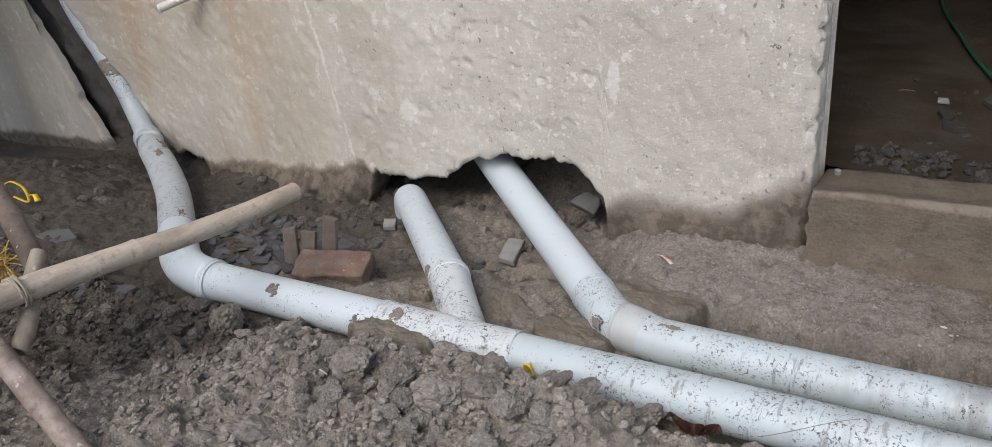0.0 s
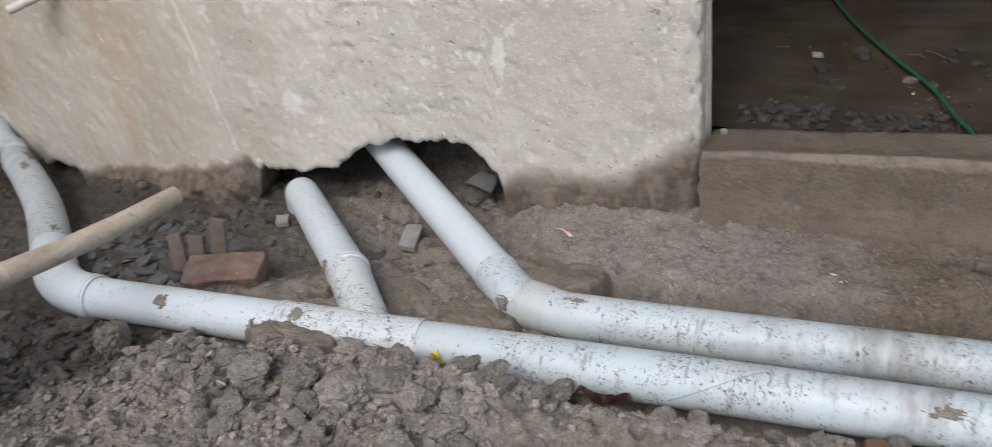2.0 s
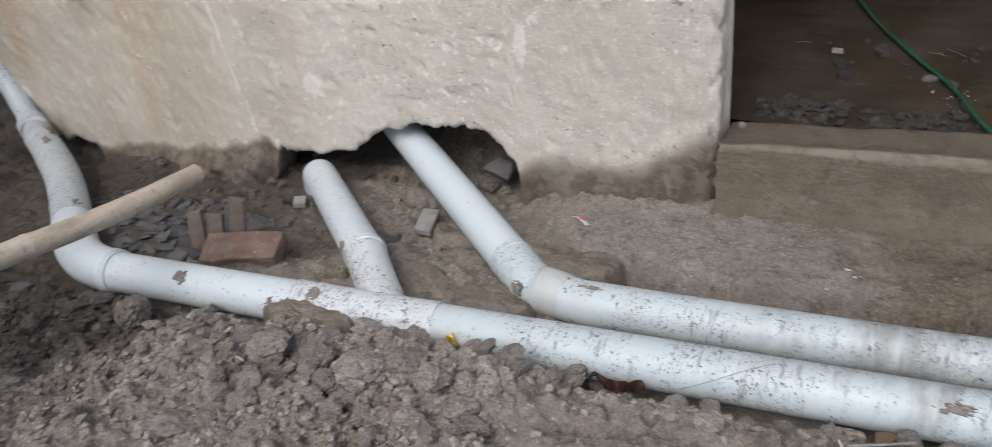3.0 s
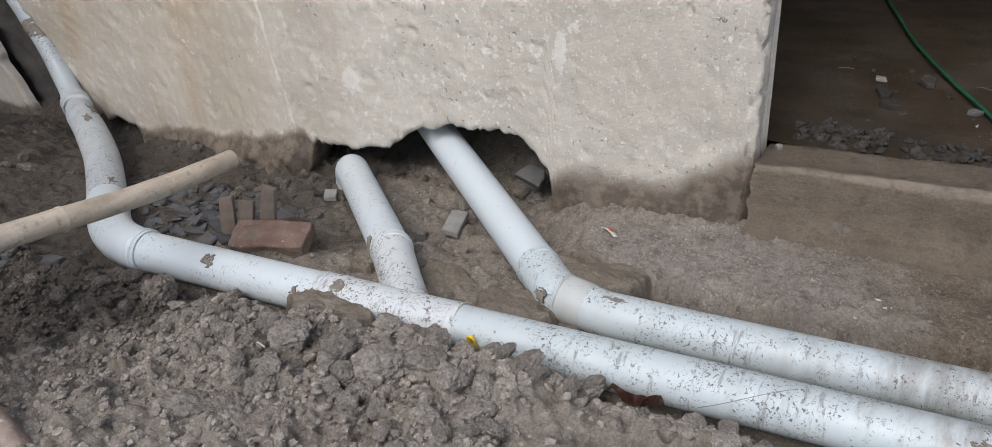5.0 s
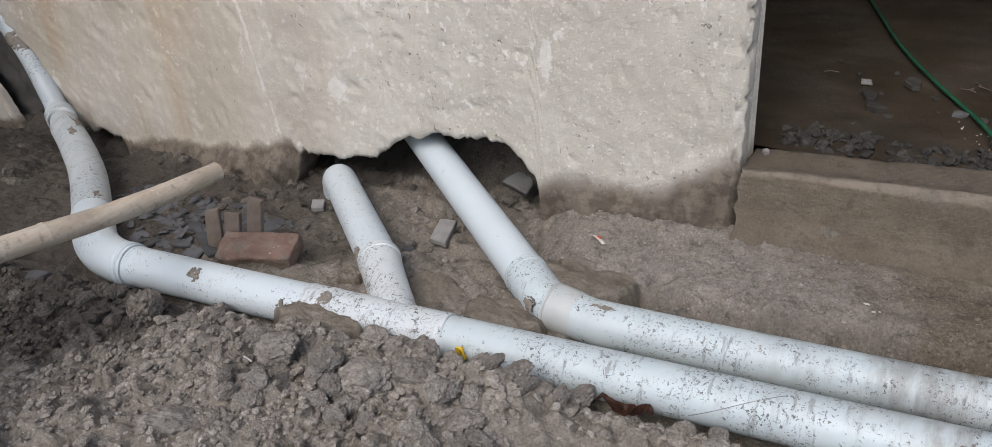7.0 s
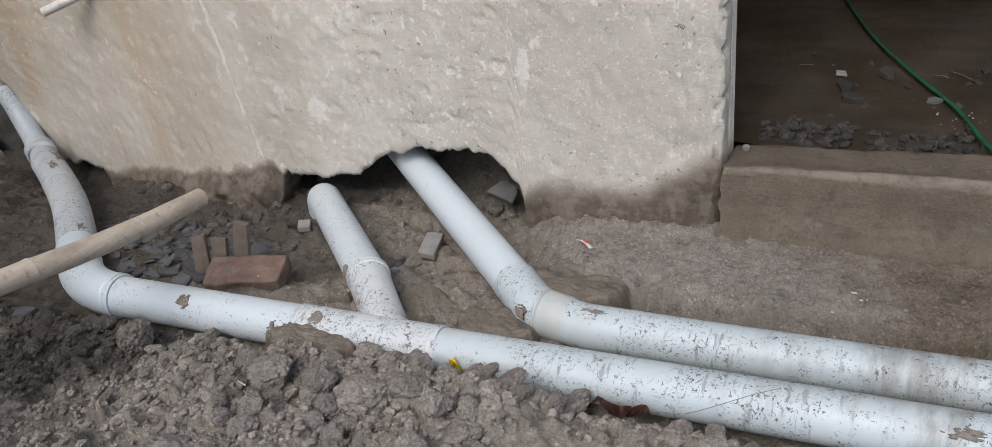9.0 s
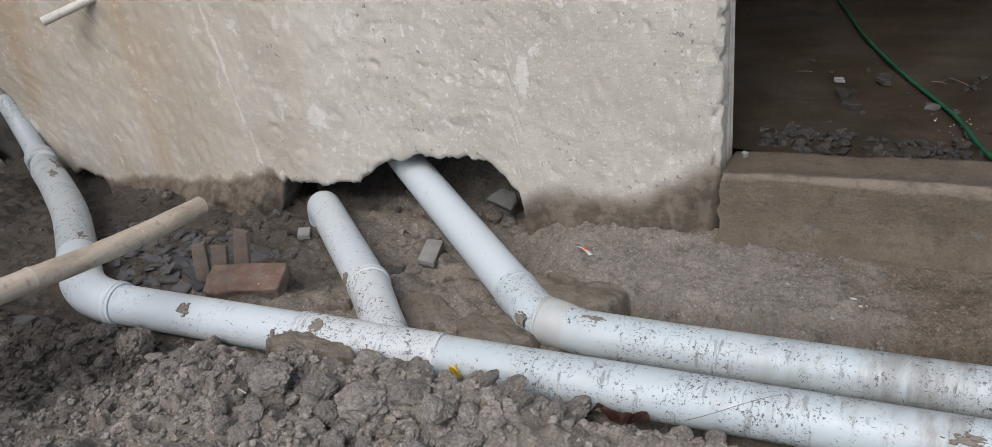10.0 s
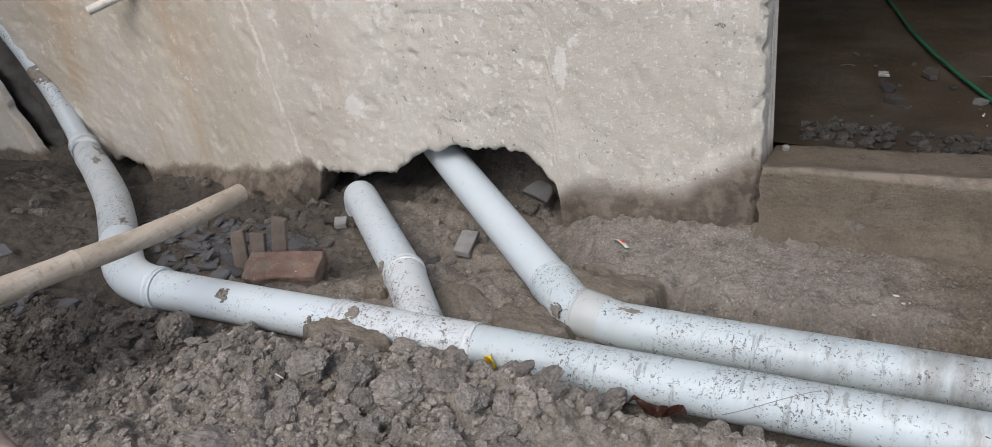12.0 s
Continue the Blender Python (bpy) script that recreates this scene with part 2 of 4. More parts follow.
def pvc_material(name, base, dirt=0.5, smear=0.5):
    """Pale blue-grey pipe, flecked with dried mud and wiped with thin smears."""
    n = Nodes(name, 0.36)
    col = n.mix(n.noise(5, 4), tuple(v * 0.94 for v in base), tuple(min(1, v * 1.04) for v in base))
    film = n.span(n.noise(7, 6, 0.65), 0.45, 0.8, 0, 0.35 * smear)
    col = n.mix(film, col, (0.42, 0.39, 0.35))
    grime = n.math("MULTIPLY", n.span(n.noise(4.0, 6, 0.72, n.stretch((2.4, 0.8, 0.6))), 0.44, 0.66, 0, 0.62 * smear), n.span(n.axis(0), -0.1, 0.8, 0.12, 1.6))
    col = n.mix(grime, col, (0.24, 0.245, 0.232))
    less = (0.6 - dirt) * 0.22
    where = n.span(n.noise(5.2, 5, 0.65), 0.45 + less, 0.56 + less)
    fl1 = n.span(n.noise(74, 5, 0.7, None, 1.5), 0.612 + less, 0.640 + less)
    fl1 = n.math("MULTIPLY", fl1, n.span(where, 0.15, 0.6))
    fl2 = n.math("MULTIPLY", n.span(n.noise(150, 3, 0.6, None, 0.6), 0.618 + less, 0.66 + less), n.span(where, 0.0, 0.4))
    fl3 = n.span(n.noise(40, 5, 0.68, None, 0.9), 0.668 + less, 0.705 + less)
    drip = n.math("MULTIPLY", n.span(n.noise(30, 3, 0.6, n.stretch((2.6, 0.6, 0.35))), 0.60 + less, 0.70 + less, 0, 0.45), n.span(where, 0.2, 0.7))
    fleck = n.math("MULTIPLY", n.math("MAXIMUM", n.math("MAXIMUM", fl1, fl2), fl3), n.span(n.noise(17, 2), 0.35, 0.6, 0.45, 0.95), True)
    fleck = n.math("MAXIMUM", fleck, drip)
    mud = n.mix(n.noise(30, 3), (0.065, 0.060, 0.055), (0.15, 0.137, 0.124))
    col = n.mix(fleck, col, mud)
    h = n.math("ADD", fleck, n.math("MULTIPLY", n.noise(120, 3), 0.12))
    r = n.math("ADD", n.math("MULTIPLY", n.math("MAXIMUM", fleck, film), 0.5), n.span(n.noise(9, 4), 0.3, 0.7, 0.36, 0.54))
    return n.done(col, r, n.bump(h, 0.0015, 0.6))


PVC = pvc_material("pvc_pipe", (0.50, 0.557, 0.585), 0.56, 0.5)
PVC_DIRTY = pvc_material("pvc_pipe_dirty", (0.455, 0.518, 0.536), 0.70, 1.2)
PVC_CLEAN = pvc_material("pvc_pipe_clean", (0.50, 0.557, 0.585), 0.30, 0.25)
PVC_WYE = pvc_material("pvc_wye", (0.53, 0.568, 0.578), 0.76, 0.5)
# mud-filmed copy of PVC whose darker base carries the shade by the wall
PVC_SHADED = pvc_material("pvc_pipe_shaded", (0.395, 0.438, 0.458), 0.68, 1.3)
PVC_OLD = pvc_material("pvc_coupling", (0.42, 0.442, 0.432), 0.5, 1.7)


def wood_material(name, c1, c2, rough=0.6, stretch=(1, 1, 1)):
    n = Nodes(name, rough)
    col = n.mix(n.span(n.noise(16, 5, 0.65, n.stretch(stretch)), 0.35, 0.65), c1, c2)
    col = n.mix(n.span(n.noise(6, 5, 0.7), 0.45, 0.65, 0, 0.6), col, tuple(v * 0.6 for v in c1))
    col = n.mix(n.span(n.noise(45, 4, 0.7), 0.52, 0.72, 0, 0.65), col, tuple(v * 0.45 for v in c1))
    col = n.mix(n.span(n.noise(33, 2), 0.66, 0.72, 0, 0.6), col, (0.55, 0.52, 0.47))
    return n.done(col, None, n.bump(n.noise(60, 5, 0.7, n.stretch(stretch)), 0.003, 0.6))


BAMBOO = wood_material("bamboo", (0.40, 0.335, 0.26), (0.50, 0.44, 0.36), 0.55, (2.5, 0.4, 2.5))
BAMBOO_TAN = wood_material("tan_bamboo", (0.25, 0.205, 0.16), (0.34, 0.285, 0.225), 0.65)
BAMBOO_DARK = wood_material("dirty_bamboo", (0.20, 0.15, 0.125), (0.33, 0.265, 0.225), 0.65)
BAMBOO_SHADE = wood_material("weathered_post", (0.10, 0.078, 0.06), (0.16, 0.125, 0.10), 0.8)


def brick_material():
    n = Nodes("brick_clay", 0.9)
    col = n.mix(n.span(n.noise(14, 5), 0.35, 0.65), (0.128, 0.080, 0.062), (0.182, 0.118, 0.092))
    col = n.mix(n.span(n.noise(20, 5, 0.7), 0.45, 0.62, 0, 0.75), col, (0.20, 0.155, 0.12))
    col = n.mix(n.span(n.math("ADD", n.noise(9, 6, 0.7), n.math("MULTIPLY", n.axis(0), -0.6)), 0.49, 0.58, 0, 0.85), col, (0.125, 0.106, 0.088))
    col = n.mix(n.span(n.noise(90, 2), 0.68, 0.74, 0, 0.7), col, (0.36, 0.31, 0.27))
    return n.done(col, None, n.bump(n.noise(80, 5, 0.7), 0.004, 0.8))


BRICK = brick_material()


def plain(name, c, rough=0.8, amount=0.3, scale=40, vary=False, relief=0.002):
    """A slightly soiled single-coloured stuff."""
    n = Nodes(name, rough)
    col = n.mix(n.span(n.noise(scale, 4, 0.65), 0.4, 0.7, 0, amount), c, tuple(v * 0.45 for v in c))
    if vary:
        col = n.mix(1.0, col, n.ramp(n.rand(), [(0.0, 0.6), (1.0, 1.15)]), "MULTIPLY")
    return n.done(col, None, n.bump(n.noise(scale * 2.5, 4), relief, 0.6))


SLATE = plain("grey_slate", (0.080, 0.081, 0.085), 0.8, 0.5, 2.2, True)
SHARD = plain("tile_shard", (0.125, 0.098, 0.079), 0.9, 0.4, 40)
STONE = plain("grey_stone", (0.23, 0.225, 0.215), 0.9, 0.4, 30)
STONE_DARK = plain("dark_stone", (0.105, 0.104, 0.102), 0.9, 0.5, 30)
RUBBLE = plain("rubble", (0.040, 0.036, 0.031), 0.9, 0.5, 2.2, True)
WHITE = plain("white_scrap", (0.50, 0.48, 0.44), 0.7, 0.3)
RED = plain("red_print", (0.55, 0.10, 0.05), 0.6, 0.3)
YELLOW = plain("yellow_plastic", (0.75, 0.50, 0.02), 0.45, 0.2)
STRAW = plain("yellow_fibre", (0.62, 0.40, 0.10), 0.8, 0.4, 60)
TWINE = plain("twine", (0.34, 0.29, 0.23), 0.9, 0.4, 90)
LEAF = plain("dry_leaf", (0.075, 0.026, 0.014), 0.55, 0.8, 60)
GREEN = plain("green_hose_rubber", (0.014, 0.092, 0.045), 0.55, 0.6, 18)
SMEAR = plain("dried_mud", (0.205, 0.18, 0.152), 0.95, 0.6, 45)
IRON = plain("rusty_scrap", (0.12, 0.07, 0.035), 0.8, 0.5, 40)


# ---- helpers for meshes ----
def lattice(ix, iy, seed):
    h = (ix.astype(np.int64) * 374761393 + iy.astype(np.int64) * 668265263 + seed * 1442695041) & 0x7FFFFFFF
    h = ((h ^ (h >> 13)) * 1274126177) & 0x7FFFFFFF
    return ((h ^ (h >> 16)) & 0xFFFF) / 65535.0


def vnoise(x, y, cell, seed=0):
    """Smooth random values from 0 to 1 on a lattice of that cell."""
    x, y = np.asarray(x, float) / cell, np.asarray(y, float) / cell
    ix, iy = np.floor(x), np.floor(y)
    fx, fy = x - ix, y - iy
    fx, fy = fx * fx * (3 - 2 * fx), fy * fy * (3 - 2 * fy)
    a, b = lattice(ix, iy, seed), lattice(ix + 1, iy, seed)
    c, d = lattice(ix, iy + 1, seed), lattice(ix + 1, iy + 1, seed)
    return (a * (1 - fx) + b * fx) * (1 - fy) + (c * (1 - fx) + d * fx) * fy


def nodules(x, y, cell, seed=0):
    """Packed rounded lumps of that size: 1 on a lump's crown, 0 in the cracks between."""
    x, y = np.asarray(x, float) / cell, np.asarray(y, float) / cell
    ix, iy = np.floor(x), np.floor(y)
    best = np.full(x.shape, 9.0)
    high = np.zeros(x.shape)
    for dx in (-1, 0, 1):
        for dy in (-1, 0, 1):
            jx, jy = ix + dx, iy + dy
            px, py = jx + 0.1 + 0.8 * lattice(jx, jy, seed), jy + 0.1 + 0.8 * lattice(jx, jy, seed + 1)
            d = (x - px) ** 2 + (y - py) ** 2
            near = d < best
            best = np.where(near, d, best)
            high = np.where(near, lattice(jx, jy, seed + 2), high)
    return (0.25 + 0.75 * high) * np.clip(1 - best * 1.6, 0, 1)


def sstep(a, b, v):
    t = np.clip((np.asarray(v, float) - a) / (b - a), 0, 1)
    return t * t * (3 - 2 * t)


def front_y(x):
    return -0.66 + 0.08 * np.asarray(x, float)


def back_y(x):
    return -0.462 + 0.08 * np.asarray(x, float)


def ground_z(x, y, rough=True):
    """The height of the dug ground."""
    x, y = np.asarray(x, float), np.asarray(y, float)
    yf, yb = front_y(x), back_y(x)
    # the trench by the wall, the ledge by the step, the bank beyond the bend
    trench = -0.355 + 0.08 * sstep(-0.1, -0.62, y)
    trench = trench - 0.08 * sstep(-0.3, -0.05, y) * sstep(-2.30, -2.45, x)
    ledge = -0.208 - 0.012 * sstep(0.0, 1.0, -y / np.maximum(-yb - 0.08, 0.1)) - 0.042 * sstep(-0.12, -0.62, x) * sstep(-0.25, 0.0, y)
    ragged = 0.05 * (vnoise(x, y, 0.09, 6) - 0.35) + 0.03 * (vnoise(x, y, 0.028, 19) - 0.5)
    ledge = ledge - 0.10 * sstep(yb + 0.145, yb + 0.115, y - ragged * sstep(-0.3, -0.1, x))
    wr = sstep(-0.06, 0.16, x + 0.63 + 0.75 * y)
    z = trench * (1 - wr) + ledge * wr
    d = (x + 1.57) * -0.513 + (y + 0.775) * -0.858
    bank = -0.30 + 0.07 * sstep(0.05, 0.4, d) * sstep(-0.1, -0.6, y) - 0.09 * sstep(-0.5, -0.05, y) - 0.10 * sstep(-2.9, -4.2, x)
    wl = sstep(-0.03, 0.1, d) * sstep(-1.45, -1.62, x)
    z = z * (1 - wl) + bank * wl
    # the heap thrown up in front of the front pipe
    mid = sstep(-1.15, -0.95, x) * sstep(-0.05, -0.25, x)
    crest = -0.225 + 0.045 * mid
    heap = -0.30 + (crest + 0.30) * sstep(0.03, 0.15, yf - y)
    heap = heap + (-0.125 - crest) * sstep(0.2, 0.85, yf - y) * (0.55 + 0.45 * sstep(0.4, -0.4, x))
    wf = sstep(yf + 0.0, yf - 0.05, y) * sstep(-1.85, -1.55, x)
    wf = np.maximum(wf, sstep(-0.9, -1.15, y))
    z = z * (1 - wf) + heap * wf
    # under the wall and the room
    under = -0.36 + 0.22 * sstep(0.12, 0.55, y) * sstep(0.1, -0.3, x)
    wu = sstep(0.0, 0.1, y)
    z = z * (1 - wu) + under * wu
    if rough:
        even = z
        soft = 1 - 0.40 * wr * (1 - wf)
        lump = np.abs(vnoise(x, y, 0.11, 1) - 0.5) * -0.05 + 0.0125
        z = z + soft * lump
        z = z + soft * 0.024 * (vnoise(x, y, 0.05, 2) - 0.5) * (0.4 + 1.2 * vnoise(x, y, 0.3, 7))
        z = z + soft * 0.014 * (vnoise(x, y, 0.023, 3) - 0.5) + 0.007 * (vnoise(x, y, 0.012, 4) - 0.5)
        z = z + 0.03 * (vnoise(x, y, 0.45, 5) - 0.5) * (1 - 0.85 * wr)
        # the crumbled lip of the ledge, and grit on it
        lip = wr * (1 - wf) * sstep(0.10, 0.0, np.abs(y - yb - 0.15))
        z = z + lip * (0.03 * (vnoise(x, y, 0.04, 25) - 0.55) + 0.02 * (vnoise(x, y, 0.017, 26) - 0.5))
        z = z + wr * (1 - wf) * 0.010 * sstep(0.55, 0.8, vnoise(x, y, 0.022, 27)) * sstep(0.35, -0.2, x)
        wx, wy = x + 0.03 * (vnoise(x, y, 0.03, 44) - 0.5), y + 0.03 * (vnoise(x, y, 0.03, 45) - 0.5)
        broken = np.maximum(wf, 0.5 * (1 - wr)) * (1 - 0.7 * sstep(-0.2, 0.0, x)) * (0.3 + 0.9 * vnoise(x, y, 0.25, 46))
        z = z + broken * (0.030 * nodules(wx, wy, 0.060, 81) + 0.020 * nodules(wx, wy, 0.027, 84) - 0.016)
        z = z + wf * (0.02 * np.abs(vnoise(x, y, 0.035, 8) - 0.5) + 0.022 * (vnoise(x, y, 0.019, 9) - 0.5) + 0.008 * (vnoise(x, y, 0.0095, 10) - 0.5))
        near = sstep(1.7, 1.1, x) * sstep(-4.0, -3.2, x) * sstep(-2.3, -1.66, y)
        z = even + (z - even) * near
    return z


def grid_mesh(name, P, material, parent=None, smooth=True):
    """A mesh from an array (rows, columns, 3)."""
    r, c = P.shape[:2]
    i = np.arange(r * c).reshape(r, c)
    q = np.stack([i[:-1, :-1], i[:-1, 1:], i[1:, 1:], i[1:, :-1]], -1).reshape(-1, 4)
    me = bpy.data.meshes.new(name)
    me.from_pydata(P.reshape(-1, 3).tolist(), [], q.tolist())
    me.materials.append(material)
    if smooth:
        me.polygons.foreach_set("use_smooth", [True] * len(me.polygons))
    me.update()
    ob = new(name, me)
    ob.parent = parent
    return ob


def part(name, bm, material, parent=None, label="", smooth=True):
    """Links a bmesh as one mesh object under a thing or a part."""
    me = bpy.data.meshes.new(name)
    bmesh.ops.recalc_face_normals(bm, faces=bm.faces)
    bm.to_mesh(me)
    bm.free()
    me.materials.append(material)
    if smooth:
        me.polygons.foreach_set("use_smooth", [True] * len(me.polygons))
    ob = new(name, me)
    ob.parent = parent
    return tagged(ob, label)


def box(lo, hi):
    bm = bmesh.new()
    bmesh.ops.create_cube(bm, size=1)
    for v in bm.verts:
        v.co = [lo[k] + (v.co[k] + 0.5) * (hi[k] - lo[k]) for k in range(3)]
    return bm


def spline(points, n=12):
    """Points along a smooth curve through the given ones."""
    P = [Vector(p) for p in points]
    P = [P[0] * 2 - P[1], *P, P[-1] * 2 - P[-2]]
    out = []
    for a, b, c, d in zip(P, P[1:], P[2:], P[3:]):
        for k in range(n):
            t = k / n
            out.append(0.5 * (2 * b + (c - a) * t + (2 * a - 5 * b + 4 * c - d) * t * t + (3 * b - a - 3 * c + d) * t ** 3))
    return out + [P[-2]]


def bend(a, b, c, r, n=12):
    """A line from a to c by b, whose corner is an arc that begins r before b."""
    a, b, c = Vector(a), Vector(b), Vector(c)
    p, q = b + (a - b).normalized() * r, b + (c - b).normalized() * r
    arc = [(1 - t) ** 2 * p + 2 * t * (1 - t) * b + t * t * q for t in (k / n for k in range(n + 1))]
    return [a, *arc, c]


def tube(points, radius, sides=28, wall=0.0, lump=0.0, seed=0):
    """A tube along points; radius: one or a list. wall: how thick, where its ends are open."""
    P = [Vector(p) for p in points]
    R = list(radius) if isinstance(radius, (list, tuple)) else [radius] * len(P)
    bm = bmesh.new()
    up = Vector((0, 0, 1))
    rings = []

    def ring(p, t, r, k):
        side = t.cross(up)
        side = side.normalized() if side.length > 1e-4 else Vector((1, 0, 0))
        top = side.cross(t).normalized()
        out = []
        for j in range(sides):
            a = 2 * math.pi * j / sides
            w = side * math.cos(a) + top * math.sin(a)
            rr = r * (1 + lump * (noise.noise(Vector((w.x * 1.5 + seed, w.y * 1.5, w.z * 1.5)) + p * 18)))
            out.append(bm.verts.new(p + w * rr))
        return out

    T = [(P[min(k + 1, len(P) - 1)] - P[max(k - 1, 0)]).normalized() for k in range(len(P))]
    for k, p in enumerate(P):
        rings.append(ring(p, T[k], R[k], k))
    if wall:
        for k in (len(P) - 1, 0):
            rings.append(ring(P[k], T[k], R[k] - wall, k))
        loop = rings[:len(P)]
        outer, inner = (rings[0], rings[len(P) - 1]), (rings[len(P) + 1], rings[len(P)])
        for o, q in zip(outer, inner):
            o2, q2 = [bm.verts.new(v.co) for v in o], [bm.verts.new(v.co) for v in q]
            for j in range(sides):
                bm.faces.new((o2[j], o2[(j + 1) % sides], q2[(j + 1) % sides], q2[j]))
        for j in range(sides):
            bm.faces.new((inner[0][j], inner[0][(j + 1) % sides], inner[1][(j + 1) % sides], inner[1][j]))
    else:
        loop = rings
        for end in (rings[0], rings[-1]):
            bm.faces.new([bm.verts.new(v.co) for v in end])
    for u, v in zip(loop, loop[1:]):
        for j in range(sides):
            bm.faces.new((u[j], u[(j + 1) % sides], v[(j + 1) % sides], v[j]))
    return bm


def sleeve(centre, way, length, r, lip=0.004):
    """A socket: a short sleeve with a raised lip at each end."""
    c, w = Vector(centre), Vector(way).normalized()
    prof = [(-0.5, r - 0.004), (-0.5, r), (-0.42, r + lip), (-0.3, r + lip), (-0.2, r), (0.2, r), (0.3, r + lip), (0.42, r + lip), (0.5, r), (0.5, r - 0.004)]
    return tube([c + w * (s * length) for s, _ in prof], [q for _, q in prof])


def lump_mesh(name, seed, material, facets=7, level=3, flat=0.75, rough=0.2, cut=0.97):
    """A broken clod or stone: a ball cut by planes and roughened; about 1 across."""
    rnd = random.Random(seed)
    bm = bmesh.new()
    bmesh.ops.create_icosphere(bm, subdivisions=level, radius=0.5)
    planes = []
    for _ in range(facets):
        d = Vector((rnd.gauss(0, 1), rnd.gauss(0, 1), rnd.gauss(0, 1))).normalized()
        planes.append((d, rnd.uniform(0.24, 0.40)))
    off = Vector((seed * 3.1, seed * 1.7, 0))
    sx, sy = rnd.uniform(0.8, 1.2), rnd.uniform(0.75, 1.05)
    for v in bm.verts:
        for d, h in planes:
            over = v.co.dot(d) - h
            if over > 0:
                v.co -= d * over * cut
        n = noise.noise(v.co * 3 + off) * rough * 1.3 + abs(noise.noise(v.co * 7 + off)) * -rough + noise.noise(v.co * 14 + off) * rough * 0.9 + noise.noise(v.co * 27 + off) * rough * 0.75
        v.co *= 1 + n
        v.co.x *= sx
        v.co.y *= sy
        v.co.z *= flat
    me = bpy.data.meshes.new(name)
    bm.to_mesh(me)
    bm.free()
    me.materials.append(material)
    return me


def plate(seed, w, d, h, corners=5, chip=0.25):
    """An irregular flat shard, bevelled; its middle at the origin."""
    rnd = random.Random(seed)
    bm = bmesh.new()
    low, high = [], []
    for k in range(corners):
        a = 2 * math.pi * (k + (0.5 if corners == 4 else 0.0) + rnd.uniform(-0.3, 0.3) * (0.35 if corners == 4 else 1)) / corners
        r = (1.35 if corners == 4 else 1) * (1 + rnd.uniform(-chip, chip))
        x, y = math.cos(a) * w / 2 * r, math.sin(a) * d / 2 * r
        low.append(bm.verts.new((x, y, -h / 2)))
        high.append(bm.verts.new((x * rnd.uniform(0.88, 1), y * rnd.uniform(0.88, 1), h / 2 * rnd.uniform(0.7, 1.2))))
    bm.faces.new(low), bm.faces.new(high)
    for k in range(corners):
        j = (k + 1) % corners
        bm.faces.new((low[k], low[j], high[j], high[k]))
    bmesh.ops.recalc_face_normals(bm, faces=bm.faces)
    bmesh.ops.bevel(bm, geom=list(bm.edges), offset=min(h, w) * 0.12, segments=1, affect="EDGES")
    return bm


# ---- the ground ----
def stretched(lo, hi, step, far):
    """Even steps from lo to hi, then ever wider ones to far on both sides."""
    mid = list(np.arange(lo, hi + 1e-6, step))
    out, s, v = [], step, hi
    while v < far:
        s *= 1.35
        v += s
        out.append(v)
    left, s, v = [], step, lo
    while v > -far:
        s *= 1.35
        v -= s
        left.append(v)
    return np.array(left[::-1] + mid + out)


def build_ground():
    xs, ys = stretched(-3.2, 1.10, 0.0065, 400), stretched(-1.66, 0.16, 0.0065, 400)
    X, Y = np.meshgrid(xs, ys)
    ob = grid_mesh("ground", np.stack([X, Y, ground_z(X, Y)], -1), SOIL)
    tagged(ob, "dug grey-brown earth with a pipe trench along the wall", "ground", kind="structure")


build_ground()


# ---- walls, step, room ----
def wall_sheet(name, u_points, label):
    """u_points: columns, each a list of points from top to bottom."""
    ob = grid_mesh(name, np.array(u_points), PLASTER)
    return tagged(ob, label, "wall", kind="structure")


Z_ROWS = np.concatenate([np.linspace(0, 0.78, 86), np.linspace(0.80, 1.0, 8)])
FOOT_X = [-3.4, -2.80, -2.73, -2.60, -2.50, -2.42, -2.385, -1.62, -1.57, -1.535, -1.512, -1.49, -1.35, -1.19, -1.15, -1.08, -0.965, -0.826, -0.706, -0.645, -0.605, -0.598, -0.58, 0.5]
FOOT_Z = [-0.33, -0.33, -0.331, -0.325, -0.341, -0.386, -0.55, -0.55, -0.37, -0.285, -0.236, -0.246, -0.226, -0.196, -0.16, -0.127, -0.087, -0.077, -0.083, -0.124, -0.169, -0.25, -0.55, -0.55]
TOP = 3.0


def relief(s, z):
    """Unevenness of hand-thrown plaster."""
    r = 0.010 * (vnoise(s, z, 0.35, 11) - 0.5) + 0.005 * (vnoise(s, z, 0.09, 12) - 0.5)
    a, b = s + 0.6 * z, z - 0.6 * s
    r = r + 0.0035 * (vnoise(a, b, 0.034, 13) - 0.5) + 0.003 * (vnoise(b, a, 0.016, 14) - 0.5)
    pit = sstep(0.78, 0.92, vnoise(s, z, 0.03, 15)) * 0.005 + sstep(0.80, 0.93, vnoise(s, z, 0.014, 20)) * 0.003
    return r + pit


